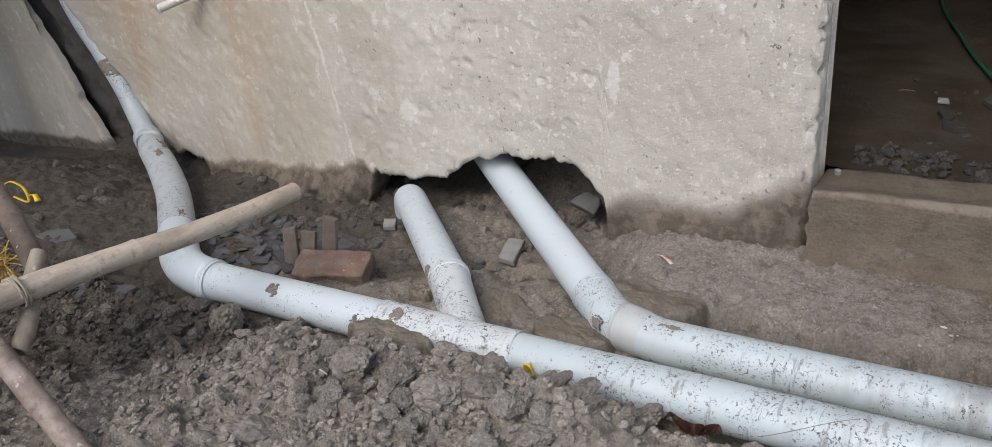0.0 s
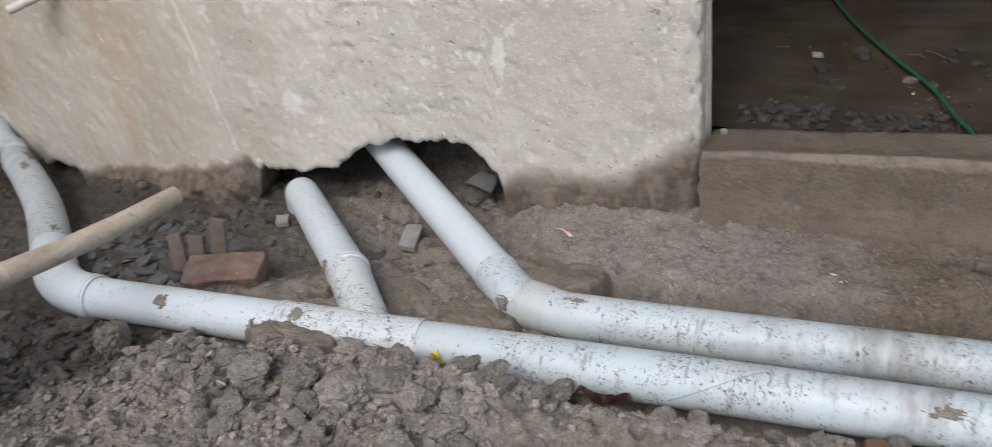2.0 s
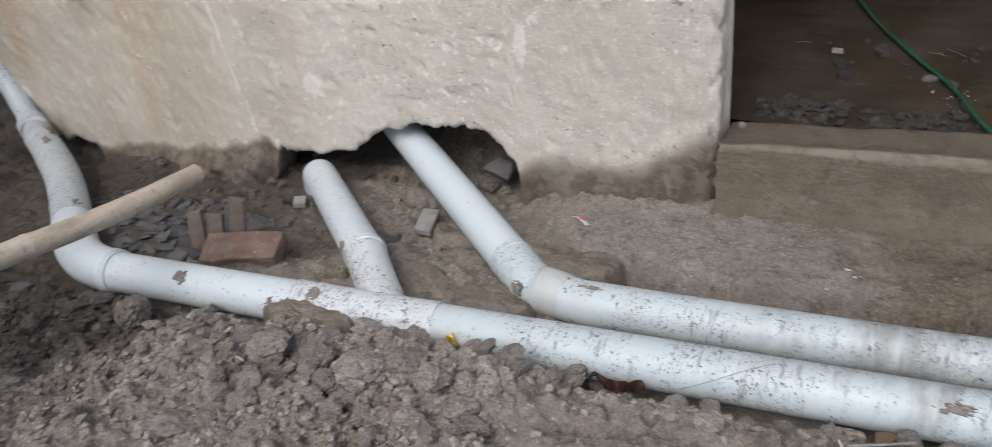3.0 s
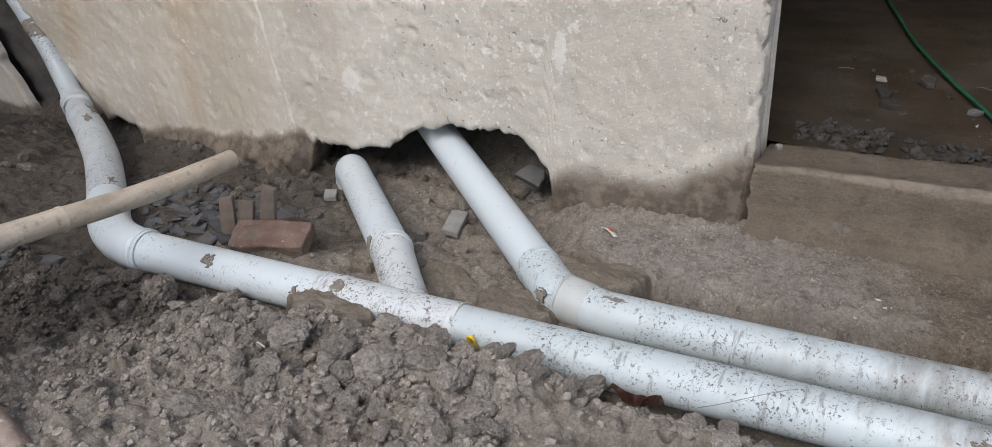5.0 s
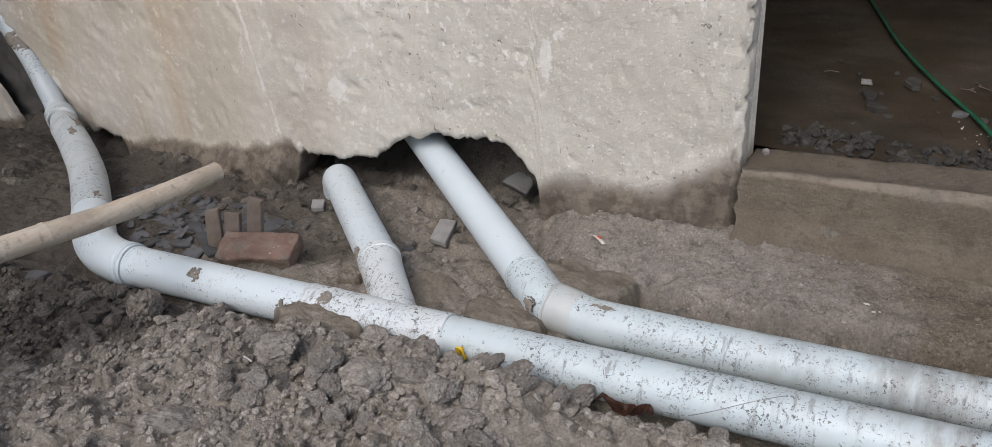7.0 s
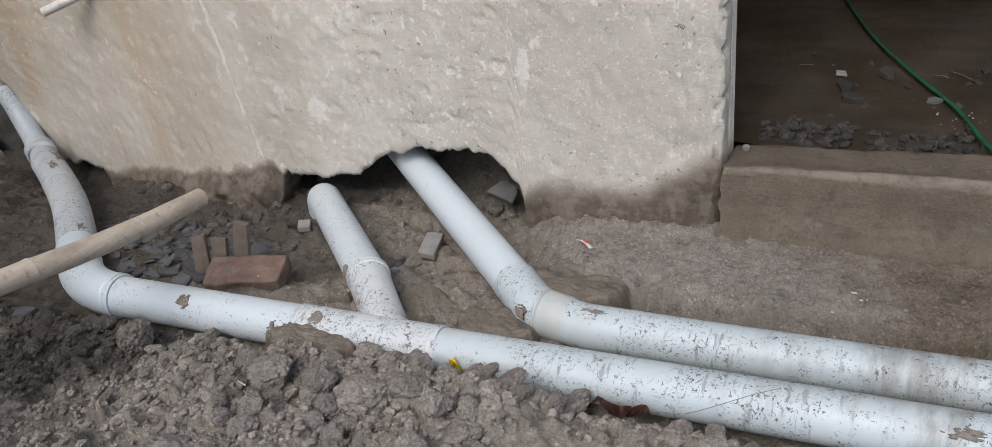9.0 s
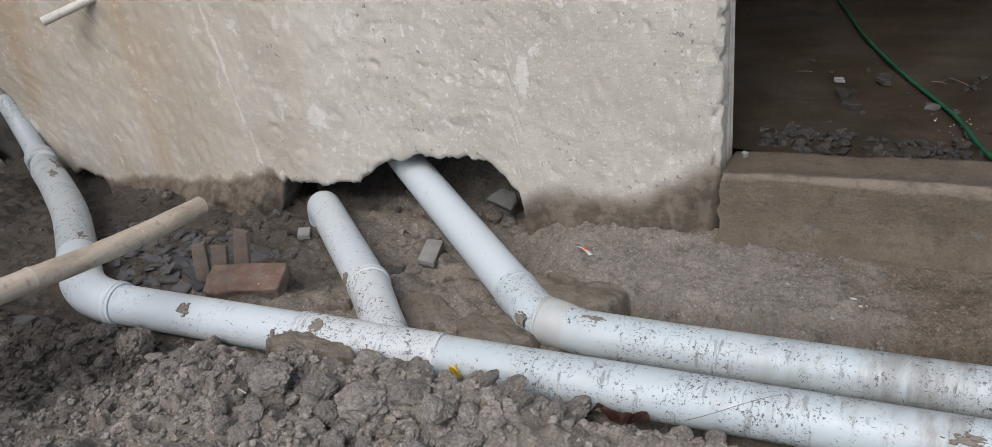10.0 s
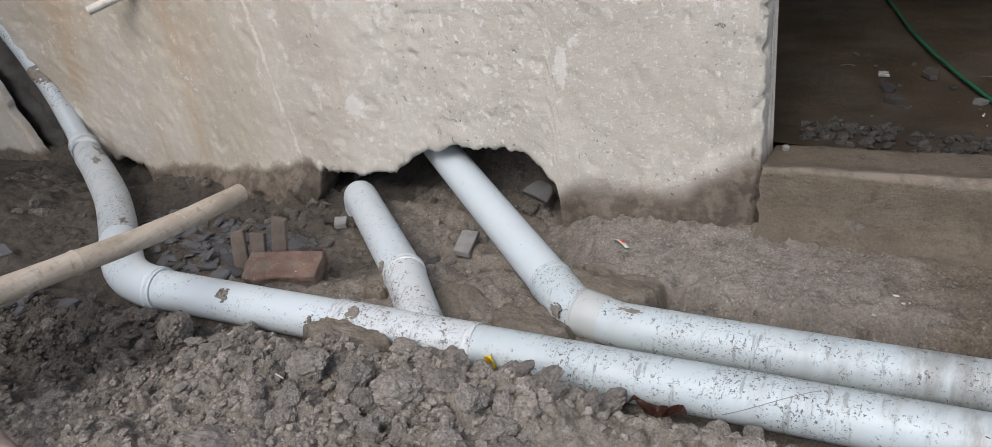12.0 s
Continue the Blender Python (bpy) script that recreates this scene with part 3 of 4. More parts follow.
def build_main_wall():
    cols = []
    rise = np.array([0.0, 0.08, 0.2, 0.34, 0.5])
    shift_z, shift_x = [-0.33, -0.2, -0.026, 0.113, 0.3, 0.6, 3.0], [0, -0.03, -0.095, -0.245, -0.34, -0.46, -0.5]
    plan = [(-2.79, y, -1) for y in (0.20, 0.15, 0.10, 0.06, 0.03, 0.012)]
    plan += [(x, 0.0, 0) for x in np.arange(-2.785, -0.012, 0.0085)]
    plan += [(-0.008, 0.0015, 1), (-0.003, 0.005, 1), (0.0, 0.011, 1)] + [(0.0, y, 1) for y in np.arange(0.02, 0.058, 0.008)]
    for k, (x, y, side) in enumerate(plan):
        s = k * 0.0085
        foot = np.interp(x, FOOT_X, FOOT_Z)
        foot += 0.024 * (vnoise(x, 0.0, 0.05, 21) - 0.5) + 0.012 * (vnoise(x, 0.0, 0.031, 22) - 0.5) + 0.009 * (vnoise(x, 0.0, 0.009, 23) - 0.5)
        z = np.where(Z_ROWS <= 0.78, foot + (0.62 - foot) * Z_ROWS / 0.78, 0.62 + (TOP - 0.62) * (Z_ROWS - 0.78) / 0.22)
        near = max(0.0, 1 - (x + 2.79) / 0.5) ** 2
        xx = x + np.interp(z, shift_z, shift_x) * near
        if side < 0 or k < 20:
            xx = xx + 0.05 * (vnoise(z, z * 0, 0.07, 31) - 0.5) * max(0, 1 - k / 20) + 0.02 * (vnoise(z, z * 0, 0.022, 32) - 0.5) * max(0, 1 - k / 20)
        r = relief(np.full_like(z, s), z)
        yy = np.full_like(z, y)
        if side == 0:
            yy = yy + r
            edge = np.clip((z - foot) / 0.018, 0, 1)
            yy = yy + 0.005 * (1 - edge) ** 2 + 0.012 * (1 - edge) * (vnoise(x, 0.0, 0.014, 24) - 0.4)
            # soil caked on the foot
            below = np.interp(x, [p for p, _ in STAIN], [q for _, q in STAIN]) - z
            thick = (0.045 if x < -1.5 else 0.016) * sstep(-0.02, 0.10, below) * sstep(-1.555, -1.60, x) + 0.016 * sstep(-0.02, 0.06, below) * sstep(-0.56, -0.45, x)
            clump = vnoise(np.full_like(z, s), z, 0.06, 16) + 0.5 * vnoise(np.full_like(z, s), z, 0.022, 17) + 0.25 * vnoise(np.full_like(z, s), z, 0.010, 18)
            yy = yy - thick * (0.35 + 0.9 * clump)
        else:
            xx = xx - 0.7 * r if side > 0 else xx + r
        if side >= 0 and x > -0.03:
            near_edge = sstep(-0.03, -0.008, x)
            chip = near_edge * (0.014 * sstep(0.55, 0.9, vnoise(z, z * 0 + x * 1.2, 0.022, 33)) + 0.007 * vnoise(z, z * 0 + x * 1.2, 0.011, 34))
            w = 1.0 if abs(y) < 0.02 else max(0.0, 1 - (y - 0.02) / 0.02)
            xx = xx - chip * w
            yy = yy + chip * 0.6 * (1.0 if y < 0.008 else 0.0)
        col = [(a, b, c) for a, b, c in zip(xx, yy, z)][::-1]
        # the broken underside runs back into the wall
        a, b, c = col[-1]
        for q in (0.03, 0.06, 0.09, 0.12):
            jag = 0.03 * (vnoise(x, q, 0.05, 41) - 0.4)
            col.append((a if side <= 0 else a - 0.001, max(b + q, b) if side == 0 else min(b + q, 0.13), c + jag + 0.1 * q))
        col.append((a, 0.12 if side == 0 else b + 0.001, TOP))
        cols.append([(p - 0.018 * sstep(-0.4, 0, p), q, r) for p, q, r in col])
    wall_sheet("wall_1", cols, "rough grey cement-plastered wall, broken open at its foot")


def build_left_wall():
    cols = []
    plan = [(x, 0.0) for x in np.arange(-7.05, -3.65, 0.2)] + [(x, 0.0) for x in np.arange(-3.65, -3.185, 0.009)] + [(-3.18, y) for y in (0.01, 0.02, 0.03, 0.04)]
    for k, (x, y) in enumerate(plan):
        z = np.where(Z_ROWS <= 0.78, -0.62 + 1.24 * Z_ROWS / 0.78, 0.62 + (TOP - 0.62) * (Z_ROWS - 0.78) / 0.22)
        near = max(0.0, 1 - (-3.18 - x) / 0.45) ** 2
        xx = x + np.interp(z, [-0.4, -0.083, 0.3, 0.6, 3.0], [0, -0.15, -0.33, -0.45, -0.5]) * near
        xx = xx + near ** 3 * (0.035 * (vnoise(z, z * 0, 0.06, 51) - 0.5) + 0.016 * (vnoise(z, z * 0, 0.02, 52) - 0.5))
        yy = y + (relief(np.full_like(z, x), z) if y == 0 else 0 * z)
        cols.append([(a, b, c) for a, b, c in zip(xx, yy, z)][::-1])
    wall_sheet("wall_2", cols, "grey cement-plastered wall beside a cut chase")
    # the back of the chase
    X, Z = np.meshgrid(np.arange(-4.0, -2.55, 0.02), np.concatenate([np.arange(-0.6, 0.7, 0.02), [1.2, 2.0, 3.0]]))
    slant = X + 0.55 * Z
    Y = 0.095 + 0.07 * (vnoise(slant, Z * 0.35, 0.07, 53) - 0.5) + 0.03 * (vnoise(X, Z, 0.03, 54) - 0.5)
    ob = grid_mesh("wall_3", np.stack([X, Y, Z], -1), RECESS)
    tagged(ob, "raw brown masonry inside the chase cut in the wall, shade in its colour", "wall", kind="structure")


build_main_wall()
build_left_wall()


def build_step():
    prof = [(0.19, -0.10), (0.175, -0.042), (0.165, -0.034), (0.12, -0.033), (0.08, -0.034), (0.045, -0.032), (0.022, -0.026), (0.006, -0.024), (-0.004, -0.030), (-0.008, -0.045),
            (-0.010, -0.075), (-0.012, -0.10), (-0.016, -0.13), (-0.022, -0.155), (-0.034, -0.178), (-0.05, -0.20), (-0.07, -0.24)]
    fine = []
    for (a, b), (c, d) in zip(prof, prof[1:]):
        for k in range(3):
            fine.append((a + (c - a) * k / 3, b + (d - b) * k / 3))
    xs = np.arange(-0.022, 2.4, 0.012)
    P = np.zeros((len(fine), len(xs), 3))
    for i, (y, z) in enumerate(fine):
        n = 0.008 * (vnoise(xs, np.full_like(xs, i * 0.012), 0.12, 61) - 0.5) + 0.005 * (vnoise(xs, np.full_like(xs, i * 0.012), 0.03, 62) - 0.5)
        low = sstep(-0.12, -0.2, z) * 0.02 * (vnoise(xs, xs * 0, 0.09, 63) - 0.5)
        lean = np.clip(xs - 0.2, -0.3, 0.9)
        P[i] = np.stack([xs, y + n - low + 0.03 * lean, z + n * 0.5 + 0.042 * lean], -1)
        P[i, 0, 0] += 0.012 * (vnoise(np.array([i * 0.011]), np.array([0.0]), 0.03, 64)[0] - 0.3)
    ob = grid_mesh("step", P, STEP)
    tagged(ob, "worn brown cement door step with a rounded lip", "step", kind="structure")


build_step()


def build_room():
    X, Y = np.meshgrid(np.linspace(-3.2, 3.2, 130), np.concatenate([np.arange(0.165, 1.6, 0.02), np.linspace(1.7, 5.0, 12)]))
    Z = -0.052 + 0.012 * (vnoise(X, Y, 0.3, 71) - 0.5) + 0.008 * (vnoise(X, Y, 0.06, 72) - 0.5)
    Z = Z + 0.012 * sstep(0.35, 0.17, Y) * vnoise(X, Y, 0.05, 73)
    keep = np.stack([X, Y, Z], -1)
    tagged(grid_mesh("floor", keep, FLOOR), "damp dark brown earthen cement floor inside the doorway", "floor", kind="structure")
    for name, lo, hi in (("wall_4", (-3.4, 5.0, -0.4), (3.4, 5.2, 2.9)), ("wall_5", (-3.4, 0.27, -0.1), (-3.2, 5.0, 2.9)), ("wall_6", (3.2, 0.25, -0.4), (3.4, 5.0, 2.9)),
                         # the one at x = -3.9 is unseen, added to block light on the left
                         ("wall_7", (2.4, 0.0, -0.5), (6.0, 0.23, 3.0)), ("shade_wall", (-3.9, -4.5, -0.6), (-3.68, -0.34, 3.0)), ("lintel", (0.004, 0.02, 2.1), (2.4, 0.23, 3.0))):
        tagged(part(name, box(lo, hi), DARKWALL, smooth=False), "unpainted grey cement wall added to close the room or shade the left", "wall", kind="structure")
    # slab out of view, added only to dim the left side
    tagged(part("overhang", box((-7.0, -2.3, 2.05), (-2.95, -0.004, 2.17)), DARKWALL, smooth=False), "unseen concrete slab added to shade the left side", "overhang", kind="structure")
    tagged(part("ceiling", box((-3.4, 0.232, 2.91), (3.4, 5.2, 3.05)), DARKWALL, smooth=False), "bare concrete ceiling slab", "ceiling", kind="structure")


build_room()


# ---- the pipes ----
RAD = 0.055


def on_front(x, z=-0.22):
    return Vector((x, float(front_y(x)), z))


def on_back(x, z=-0.25):
    return Vector((x, float(back_y(x)), z))


FRONT_WAY = Vector((1, 0.08, 0)).normalized()


def thing(name, at=(0, 0, 0)):
    ob = new(name)
    ob.location = at
    return ob


def smears(origin, way, parent, rows, rad=0.0580):
    """Dried mud caught on a pipe; rows: along the axis, degrees from the top towards the eye, length, arc, seed."""
    d = Vector(way).normalized()
    side = d.cross(Vector((0, 0, 1))).normalized()
    top = side.cross(d)
    for s0, a0, length, arc, seed in rows:
        bm = bmesh.new()
        grid = {}
        n = 44
        for i in range(n + 1):
            for j in range(n + 1):
                u, v = i / n * 2 - 1, j / n * 2 - 1
                m = 1 - u * u - v * v + 0.8 * noise.noise(Vector((u * 1.7, v * 1.7, seed * 3.3))) + 0.9 * noise.noise(Vector((u * 4, v * 4, seed * 7.7))) + 0.5 * noise.noise(Vector((u * 13, v * 13, seed)))
                if m > 0.35:
                    a = radians(a0 + v * arc / 2)
                    r = rad + 0.0024 * min(1, (m - 0.35) * 1.5)
                    grid[i, j] = bm.verts.new(Vector(origin) + d * (s0 + u * length / 2) + (side * math.sin(a) + top * math.cos(a)) * r)
        for i in range(n):
            for j in range(n):
                q = [grid.get(p) for p in ((i, j), (i + 1, j), (i + 1, j + 1), (i, j + 1))]
                if all(q):
                    bm.faces.new(q)
        bmesh.ops.delete(bm, geom=[v for v in bm.verts if not v.link_faces], context="VERTS")
        edge = bmesh.ops.extrude_face_region(bm, geom=list(bm.faces))["geom"]
        for v in edge:
            if isinstance(v, bmesh.types.BMVert):
                q = v.co - Vector(origin)
                v.co -= (q - d * q.dot(d)).normalized() * 0.006
        part("mud_smear", bm, SMEAR, parent, "dried brown mud smear")


def build_front_pipe():
    """The front drain: run, wye with its branch, bend, the branch to the wall and the riser."""
    t = thing("drain_pipe")
    tagged(t, "pale blue-grey plastic drain pipe, mud-flecked, lying in the trench", "pipe", "drain pipes")
    corner = on_front(-1.585)
    part("pipe_run", tube([on_front(-1.47), on_front(-1.2), on_front(-0.84)], RAD), PVC, t)
    part("pipe_run", tube([on_front(-0.50), on_front(0.2), on_front(1.0), on_front(1.9)], RAD), PVC_DIRTY, t)
    # bend towards the wall
    a = (-2.05, -0.452, -0.215)
    e = part("elbow", tube(bend(on_front(-1.44), corner, corner + (Vector(a) - corner).normalized() * 0.27, 0.14), [0.0605] * 15), PVC, t, "plastic pipe bend with raised socket rims")
    part("socket_rim", sleeve(on_front(-1.46), FRONT_WAY, 0.02, 0.061, 0.002), PVC, e)
    long_way = (Vector(a) - corner).normalized()
    pts = spline([corner + long_way * 0.16, a, (-2.34, -0.282, -0.222), (-2.56, -0.165, -0.235)], 8)
    part("branch_pipe", tube(pts, [0.0595 - 0.004 * k / len(pts) for k in range(len(pts))]), PVC_SHADED, t, "mud-smeared pipe to the wall")
    riser = spline([(-2.56, -0.165, -0.235), (-2.71, -0.08, -0.24), (-2.815, -0.03, -0.175), (-2.925, 0.01, -0.05), (-3.03, 0.03, 0.08), (-3.17, 0.045, 0.30), (-3.26, 0.06, 0.7), (-3.3, 0.06, 1.4)], 8)
    r = part("riser_pipe", tube(riser, [0.052 - 0.010 * min(1, q / 14) for q in range(len(riser))]), PVC_SHADED, t, "pipe rising in the chase of the wall")
    part("collar", sleeve((-2.675, -0.10, -0.232), Vector((-0.75, 0.4, 0.12)), 0.06, 0.0535, 0.0035), PVC_SHADED, r, "ribbed grey socket collar")
    smears((-2.45, -0.224, -0.228), (-0.8, 0.43, -0.04), t, ((0.02, 45, 0.14, 50, 21), (-0.12, 5, 0.11, 34, 22)))
    smears(a, long_way, t, ((-0.27, 30, 0.09, 40, 24),))
    smears((-2.975, 0.02, 0.01), (-0.105, 0.02, 0.13), t, ((0.0, 0, 0.13, 300, 31),), 0.0430)
    # wye
    j = on_front(-0.612)
    w = part("wye", tube([on_front(-0.86), on_front(-0.78), j, on_front(-0.48)], 0.0575), PVC_WYE, t, "wye fitting streaked with mud")
    for x in (-0.855, -0.80, -0.49):
        part("socket_rim", sleeve(on_front(x), FRONT_WAY, 0.02, 0.058, 0.0009), PVC_WYE, w)
    k = Vector((-0.834, -0.482, -0.226))
    br = (k - j).normalized()
    part("wye_arm", tube([j, j.lerp(k, 0.5), k], [0.0535, 0.0535, 0.0560]), PVC_WYE, w)
    part("socket_rim", sleeve(k, br, 0.022, 0.058, 0.0009), PVC_WYE, w)
    part("branch_pipe", tube(bend(k - br * 0.01, (-1.352, -0.022, -0.284), (-1.372, -0.005, -0.46), 0.075, 16), RAD), PVC, t, "mud-flecked pipe from under the wall")
    smears(on_front(0), FRONT_WAY, t, ((-1.197, 35, 0.05, 40, 1), (-0.911, 64, 0.035, 44, 2), (-0.80, 24, 0.05, 50, 3), (0.564, 37, 0.085, 30, 5)))
    smears(k, Vector((-0.57, 0.52, -0.05)), t, ((0.03, -72, 0.06, 40, 7),))


build_front_pipe()


def build_back_pipe():
    t = thing("drain_pipe")
    tagged(t, "pale blue-grey plastic drain pipe coming from under the wall", "pipe", "drain pipes")
    a, top = Vector((-0.345, -0.466, -0.238)), Vector((-0.901, -0.010, -0.200))
    b = on_back(-0.22, -0.245)
    part("pipe_run", tube([a.lerp(b, 0.3), b, on_back(0.0, -0.249), on_back(0.3), on_back(1.0), on_back(1.9)], RAD), PVC_DIRTY, t)
    c = part("coupling", tube([a.lerp(b, 0.12), a.lerp(b, 0.4), a.lerp(b, 0.62), a.lerp(b, 0.68)], [0.0588, 0.0588, 0.0578, 0.0545]), PVC_OLD, t, "dull grey glued pipe coupling")
    part("socket_rim", sleeve(a.lerp(b, 0.12), b - a, 0.010, 0.0588, 0.001), PVC_OLD, c)
    way = (top - a).normalized()
    e = part("elbow", tube(bend(a.lerp(b, 0.2), a, a + way * 0.14, 0.035), 0.0572), PVC_DIRTY, t, "plastic pipe bend streaked with mud")
    part("socket_rim", sleeve(a + way * 0.13, way, 0.02, 0.0578, 0.0009), PVC_DIRTY, e)
    smears(on_back(0), FRONT_WAY, t, ((-0.20, 8, 0.08, 30, 9),))
    smears(a, way, t, ((0.0, -66, 0.05, 40, 12),))
    part("branch_pipe", tube([a + way * 0.12, a + way * 0.4, top, top + way * 0.5], RAD), PVC_CLEAN, t, "clean pipe under the broken wall")


build_back_pipe()


# ---- mud lumps packed round the joints ----
def mud_lump(x, y, top, w, d, turn, seed):
    """A trowelled patch of mud: a nearly flat top at that height and a steep, ragged edge down into the ground."""
    n, m = 34, 72
    c, q = math.cos(radians(turn)), math.sin(radians(turn))
    P = np.zeros((n * m, 3))
    for i in range(n):
        r = i / (n - 1)
        for k in range(m):
            a = 2 * math.pi * k / m
            px, py = math.cos(a) * r, math.sin(a) * r
            rim = Vector((math.cos(a), math.sin(a), seed))
            edge = 1 + 0.34 * noise.noise(Vector((rim.x * 1.5, rim.y * 1.5, seed))) + 0.16 * noise.noise(rim * 4) + 0.09 * noise.noise(Vector((rim.x * 11, rim.y * 11, seed)))
            u, v = px * w / 2 * edge, py * d / 2 * edge
            lift = 0.016 * noise.noise(Vector((px * 1.3, py * 1.3, seed + 5))) + 0.006 * noise.noise(Vector((px * 4, py * 4, seed))) + 0.003 * noise.noise(Vector((px * 13, py * 13, seed)))
            P[i * m + k] = (x + u * c - v * q, y + u * q + v * c, lift - 0.012 * r ** 3)
    base = ground_z(P[:, 0], P[:, 1], False) - 0.03
    r = np.repeat(np.arange(n) / (n - 1), m)
    w_in = sstep(1.0, 0.74, r)
    P[:, 2] = (P[:, 2] + top) * w_in + base * (1 - w_in)
    faces = [(i * m + k, i * m + (k + 1) % m, (i + 1) * m + (k + 1) % m, (i + 1) * m + k) for i in range(n - 1) for k in range(m)]
    me = bpy.data.meshes.new("mud_lump")
    me.from_pydata(P.tolist(), [], faces)
    me.materials.append(MUD)
    me.polygons.foreach_set("use_smooth", [True] * len(me.polygons))
    me.update()
    return tagged(new("mud_lump", me), "smooth wet brown mud packed beside the pipe", "mud", "mud lumps")


for args in ((-0.285, -0.352, -0.208, 0.32, 0.20, 2, 1), (-0.655, -0.505, -0.272, 0.34, 0.17, -38, 2), (-0.43, -0.535, -0.234, 0.27, 0.16, 4, 3), (-0.79, -0.800, -0.172, 0.27, 0.13, 6, 4), (-0.90, -0.53, -0.248, 0.10, 0.07, 40, 5)):
    mud_lump(*args)


# ---- brick, shards and stones ----
def build_brick():
    lo, hi, r = Vector((-0.115, -0.052, 0)), Vector((0.108, 0.052, 0.066)), 0.010
    bm = box(lo, hi)
    bmesh.ops.subdivide_edges(bm, edges=list(bm.edges), cuts=17, use_grid_fill=True)
    for v in bm.verts:
        core = Vector([min(max(v.co[k], lo[k] + r), hi[k] - r) for k in range(3)])
        out = (v.co - core).normalized()
        worn = 0.007 * noise.noise(v.co * 14) + 0.004 * noise.noise(v.co * 40) + 0.002 * noise.noise(v.co * 95)
        v.co = core + out * (r + worn)
    ob = part("brick", bm, BRICK)
    ob.matrix_world = pose(-1.215, -0.530, -0.288, 17, 1, 20)
    tagged(ob, "worn red-brown clay brick lying in the trench", "brick")
    for k, (x, y, z, w, h, rx, rz) in enumerate(((-1.375, -0.545, -0.215, 0.045, 0.13, 76, 26), (-1.335, -0.51, -0.215, 0.055, 0.09, 70, 18), (-1.275, -0.475, -0.195, 0.06, 0.13, 72, 2))):
        s = part("tile_shard", plate(40 + k, w, h, 0.014, 4, 0.10), SHARD, None, smooth=False)
        s.matrix_world = pose(x, y, z, rx, 0, rz)
        tagged(s, "upright brown tile shard leaning behind the brick", "tile shard", "tile shards")


build_brick()


def scatter_plates(name, label, group, material, count, x_range, y_range, size, thick, seed, tilt=22, base=None, test=None, lumps=False):
    rnd = random.Random(seed)
    kinds = [lump_mesh(name, seed * 10 + k, material, 12, 3, 0.6, 0.14, 0.7) for k in range(7)] if lumps else []
    for k in range(0 if lumps else 7):
        bm = plate(seed * 10 + k, 1, rnd.uniform(0.6, 0.95), thick, rnd.choice((4, 5, 6)))
        me = bpy.data.meshes.new(name)
        bm.to_mesh(me)
        bm.free()
        me.materials.append(material)
        kinds.append(me)
    made = 0
    while made < count:
        x, y = rnd.uniform(*x_range), rnd.uniform(*y_range)
        if test and not test(x, y):
            continue
        s = rnd.uniform(*size)
        z = float(ground_z(x, y)) if base is None else base
        ob = new(name, rnd.choice(kinds))
        ob.matrix_world = pose(x, y, z + s * thick * 0.3, rnd.gauss(0, tilt), rnd.gauss(0, tilt), rnd.uniform(0, 360)) @ Matrix.Diagonal((s, s, s, 1))
        tagged(ob, label, "stone", group)
        made += 1


def bend_side(x, y):
    """Between the branch to the wall and the brick."""
    d = (x + 1.57) * -0.513 + (y + 0.775) * -0.858
    return d < -0.09 and y > front_y(x) + 0.1 and not (-1.36 < x < -1.02 and -0.66 < y < -0.42)


scatter_plates("slate_shard", "thin dark grey slate shard on the trench floor", "slate shards", SLATE, 170, (-2.0, -1.28), (-0.66, -0.26), (0.03, 0.075), 0.12, 3, 12, None, bend_side)
scatter_plates("slate_shard", "thin dark grey slate shard on the trench floor", "slate shards", SLATE, 9, (-1.95, -1.75), (-1.0, -0.85), (0.05, 0.10), 0.14, 5, 10)


def single_plate(name, label, category, material, seed, w, d, h, m, corners=4, chip=0.15):
    ob = part(name, plate(seed, w, d, h, corners, chip), material, smooth=False)
    ob.matrix_world = m
    return tagged(ob, label, category)


single_plate("stone_chip", "flat pale grey oblong stone chip on the soil", "stone", STONE, 61, 0.055, 0.105, 0.022, pose(-0.85, -0.15, -0.322, 16, 6, 12))
single_plate("stone_chip", "small pale chip beside the branch pipe", "stone", STONE, 62, 0.05, 0.05, 0.02, pose(-1.33, -0.16, -0.325, 10, 0, 20))
single_plate("stone", "broken grey slab of stone under the wall", "stone", STONE_DARK, 77, 0.105, 0.065, 0.03, pose(-0.72, 0.11, -0.262, 40, 8, 14), 7, 0.4)
single_plate("pebble", "rounded dark grey pebble", "stone", SLATE, 64, 0.045, 0.045, 0.03, pose(-0.875, -0.30, -0.315), 7, 0.05)
single_plate("slate_slab", "flat dark grey slab half sunk in soil", "stone", SLATE, 65, 0.16, 0.09, 0.04, pose(-2.2, -0.80, float(ground_z(-2.2, -0.80, False)) + 0.0, 14, 6, 25), 5, 0.3)
single_plate("slate_slab", "flat dark grey slab half sunk in soil", "stone", SLATE, 66, 0.10, 0.07, 0.035, pose(-1.93, -0.86, float(ground_z(-1.93, -0.86, False)) + 0.01, 8, 5, -10))
single_plate("tan_stone", "small tan flat stone on the ledge", "stone", SHARD, 67, 0.05, 0.035, 0.014, pose(0.63, -0.15, -0.178, 8, 4, 10), 3)


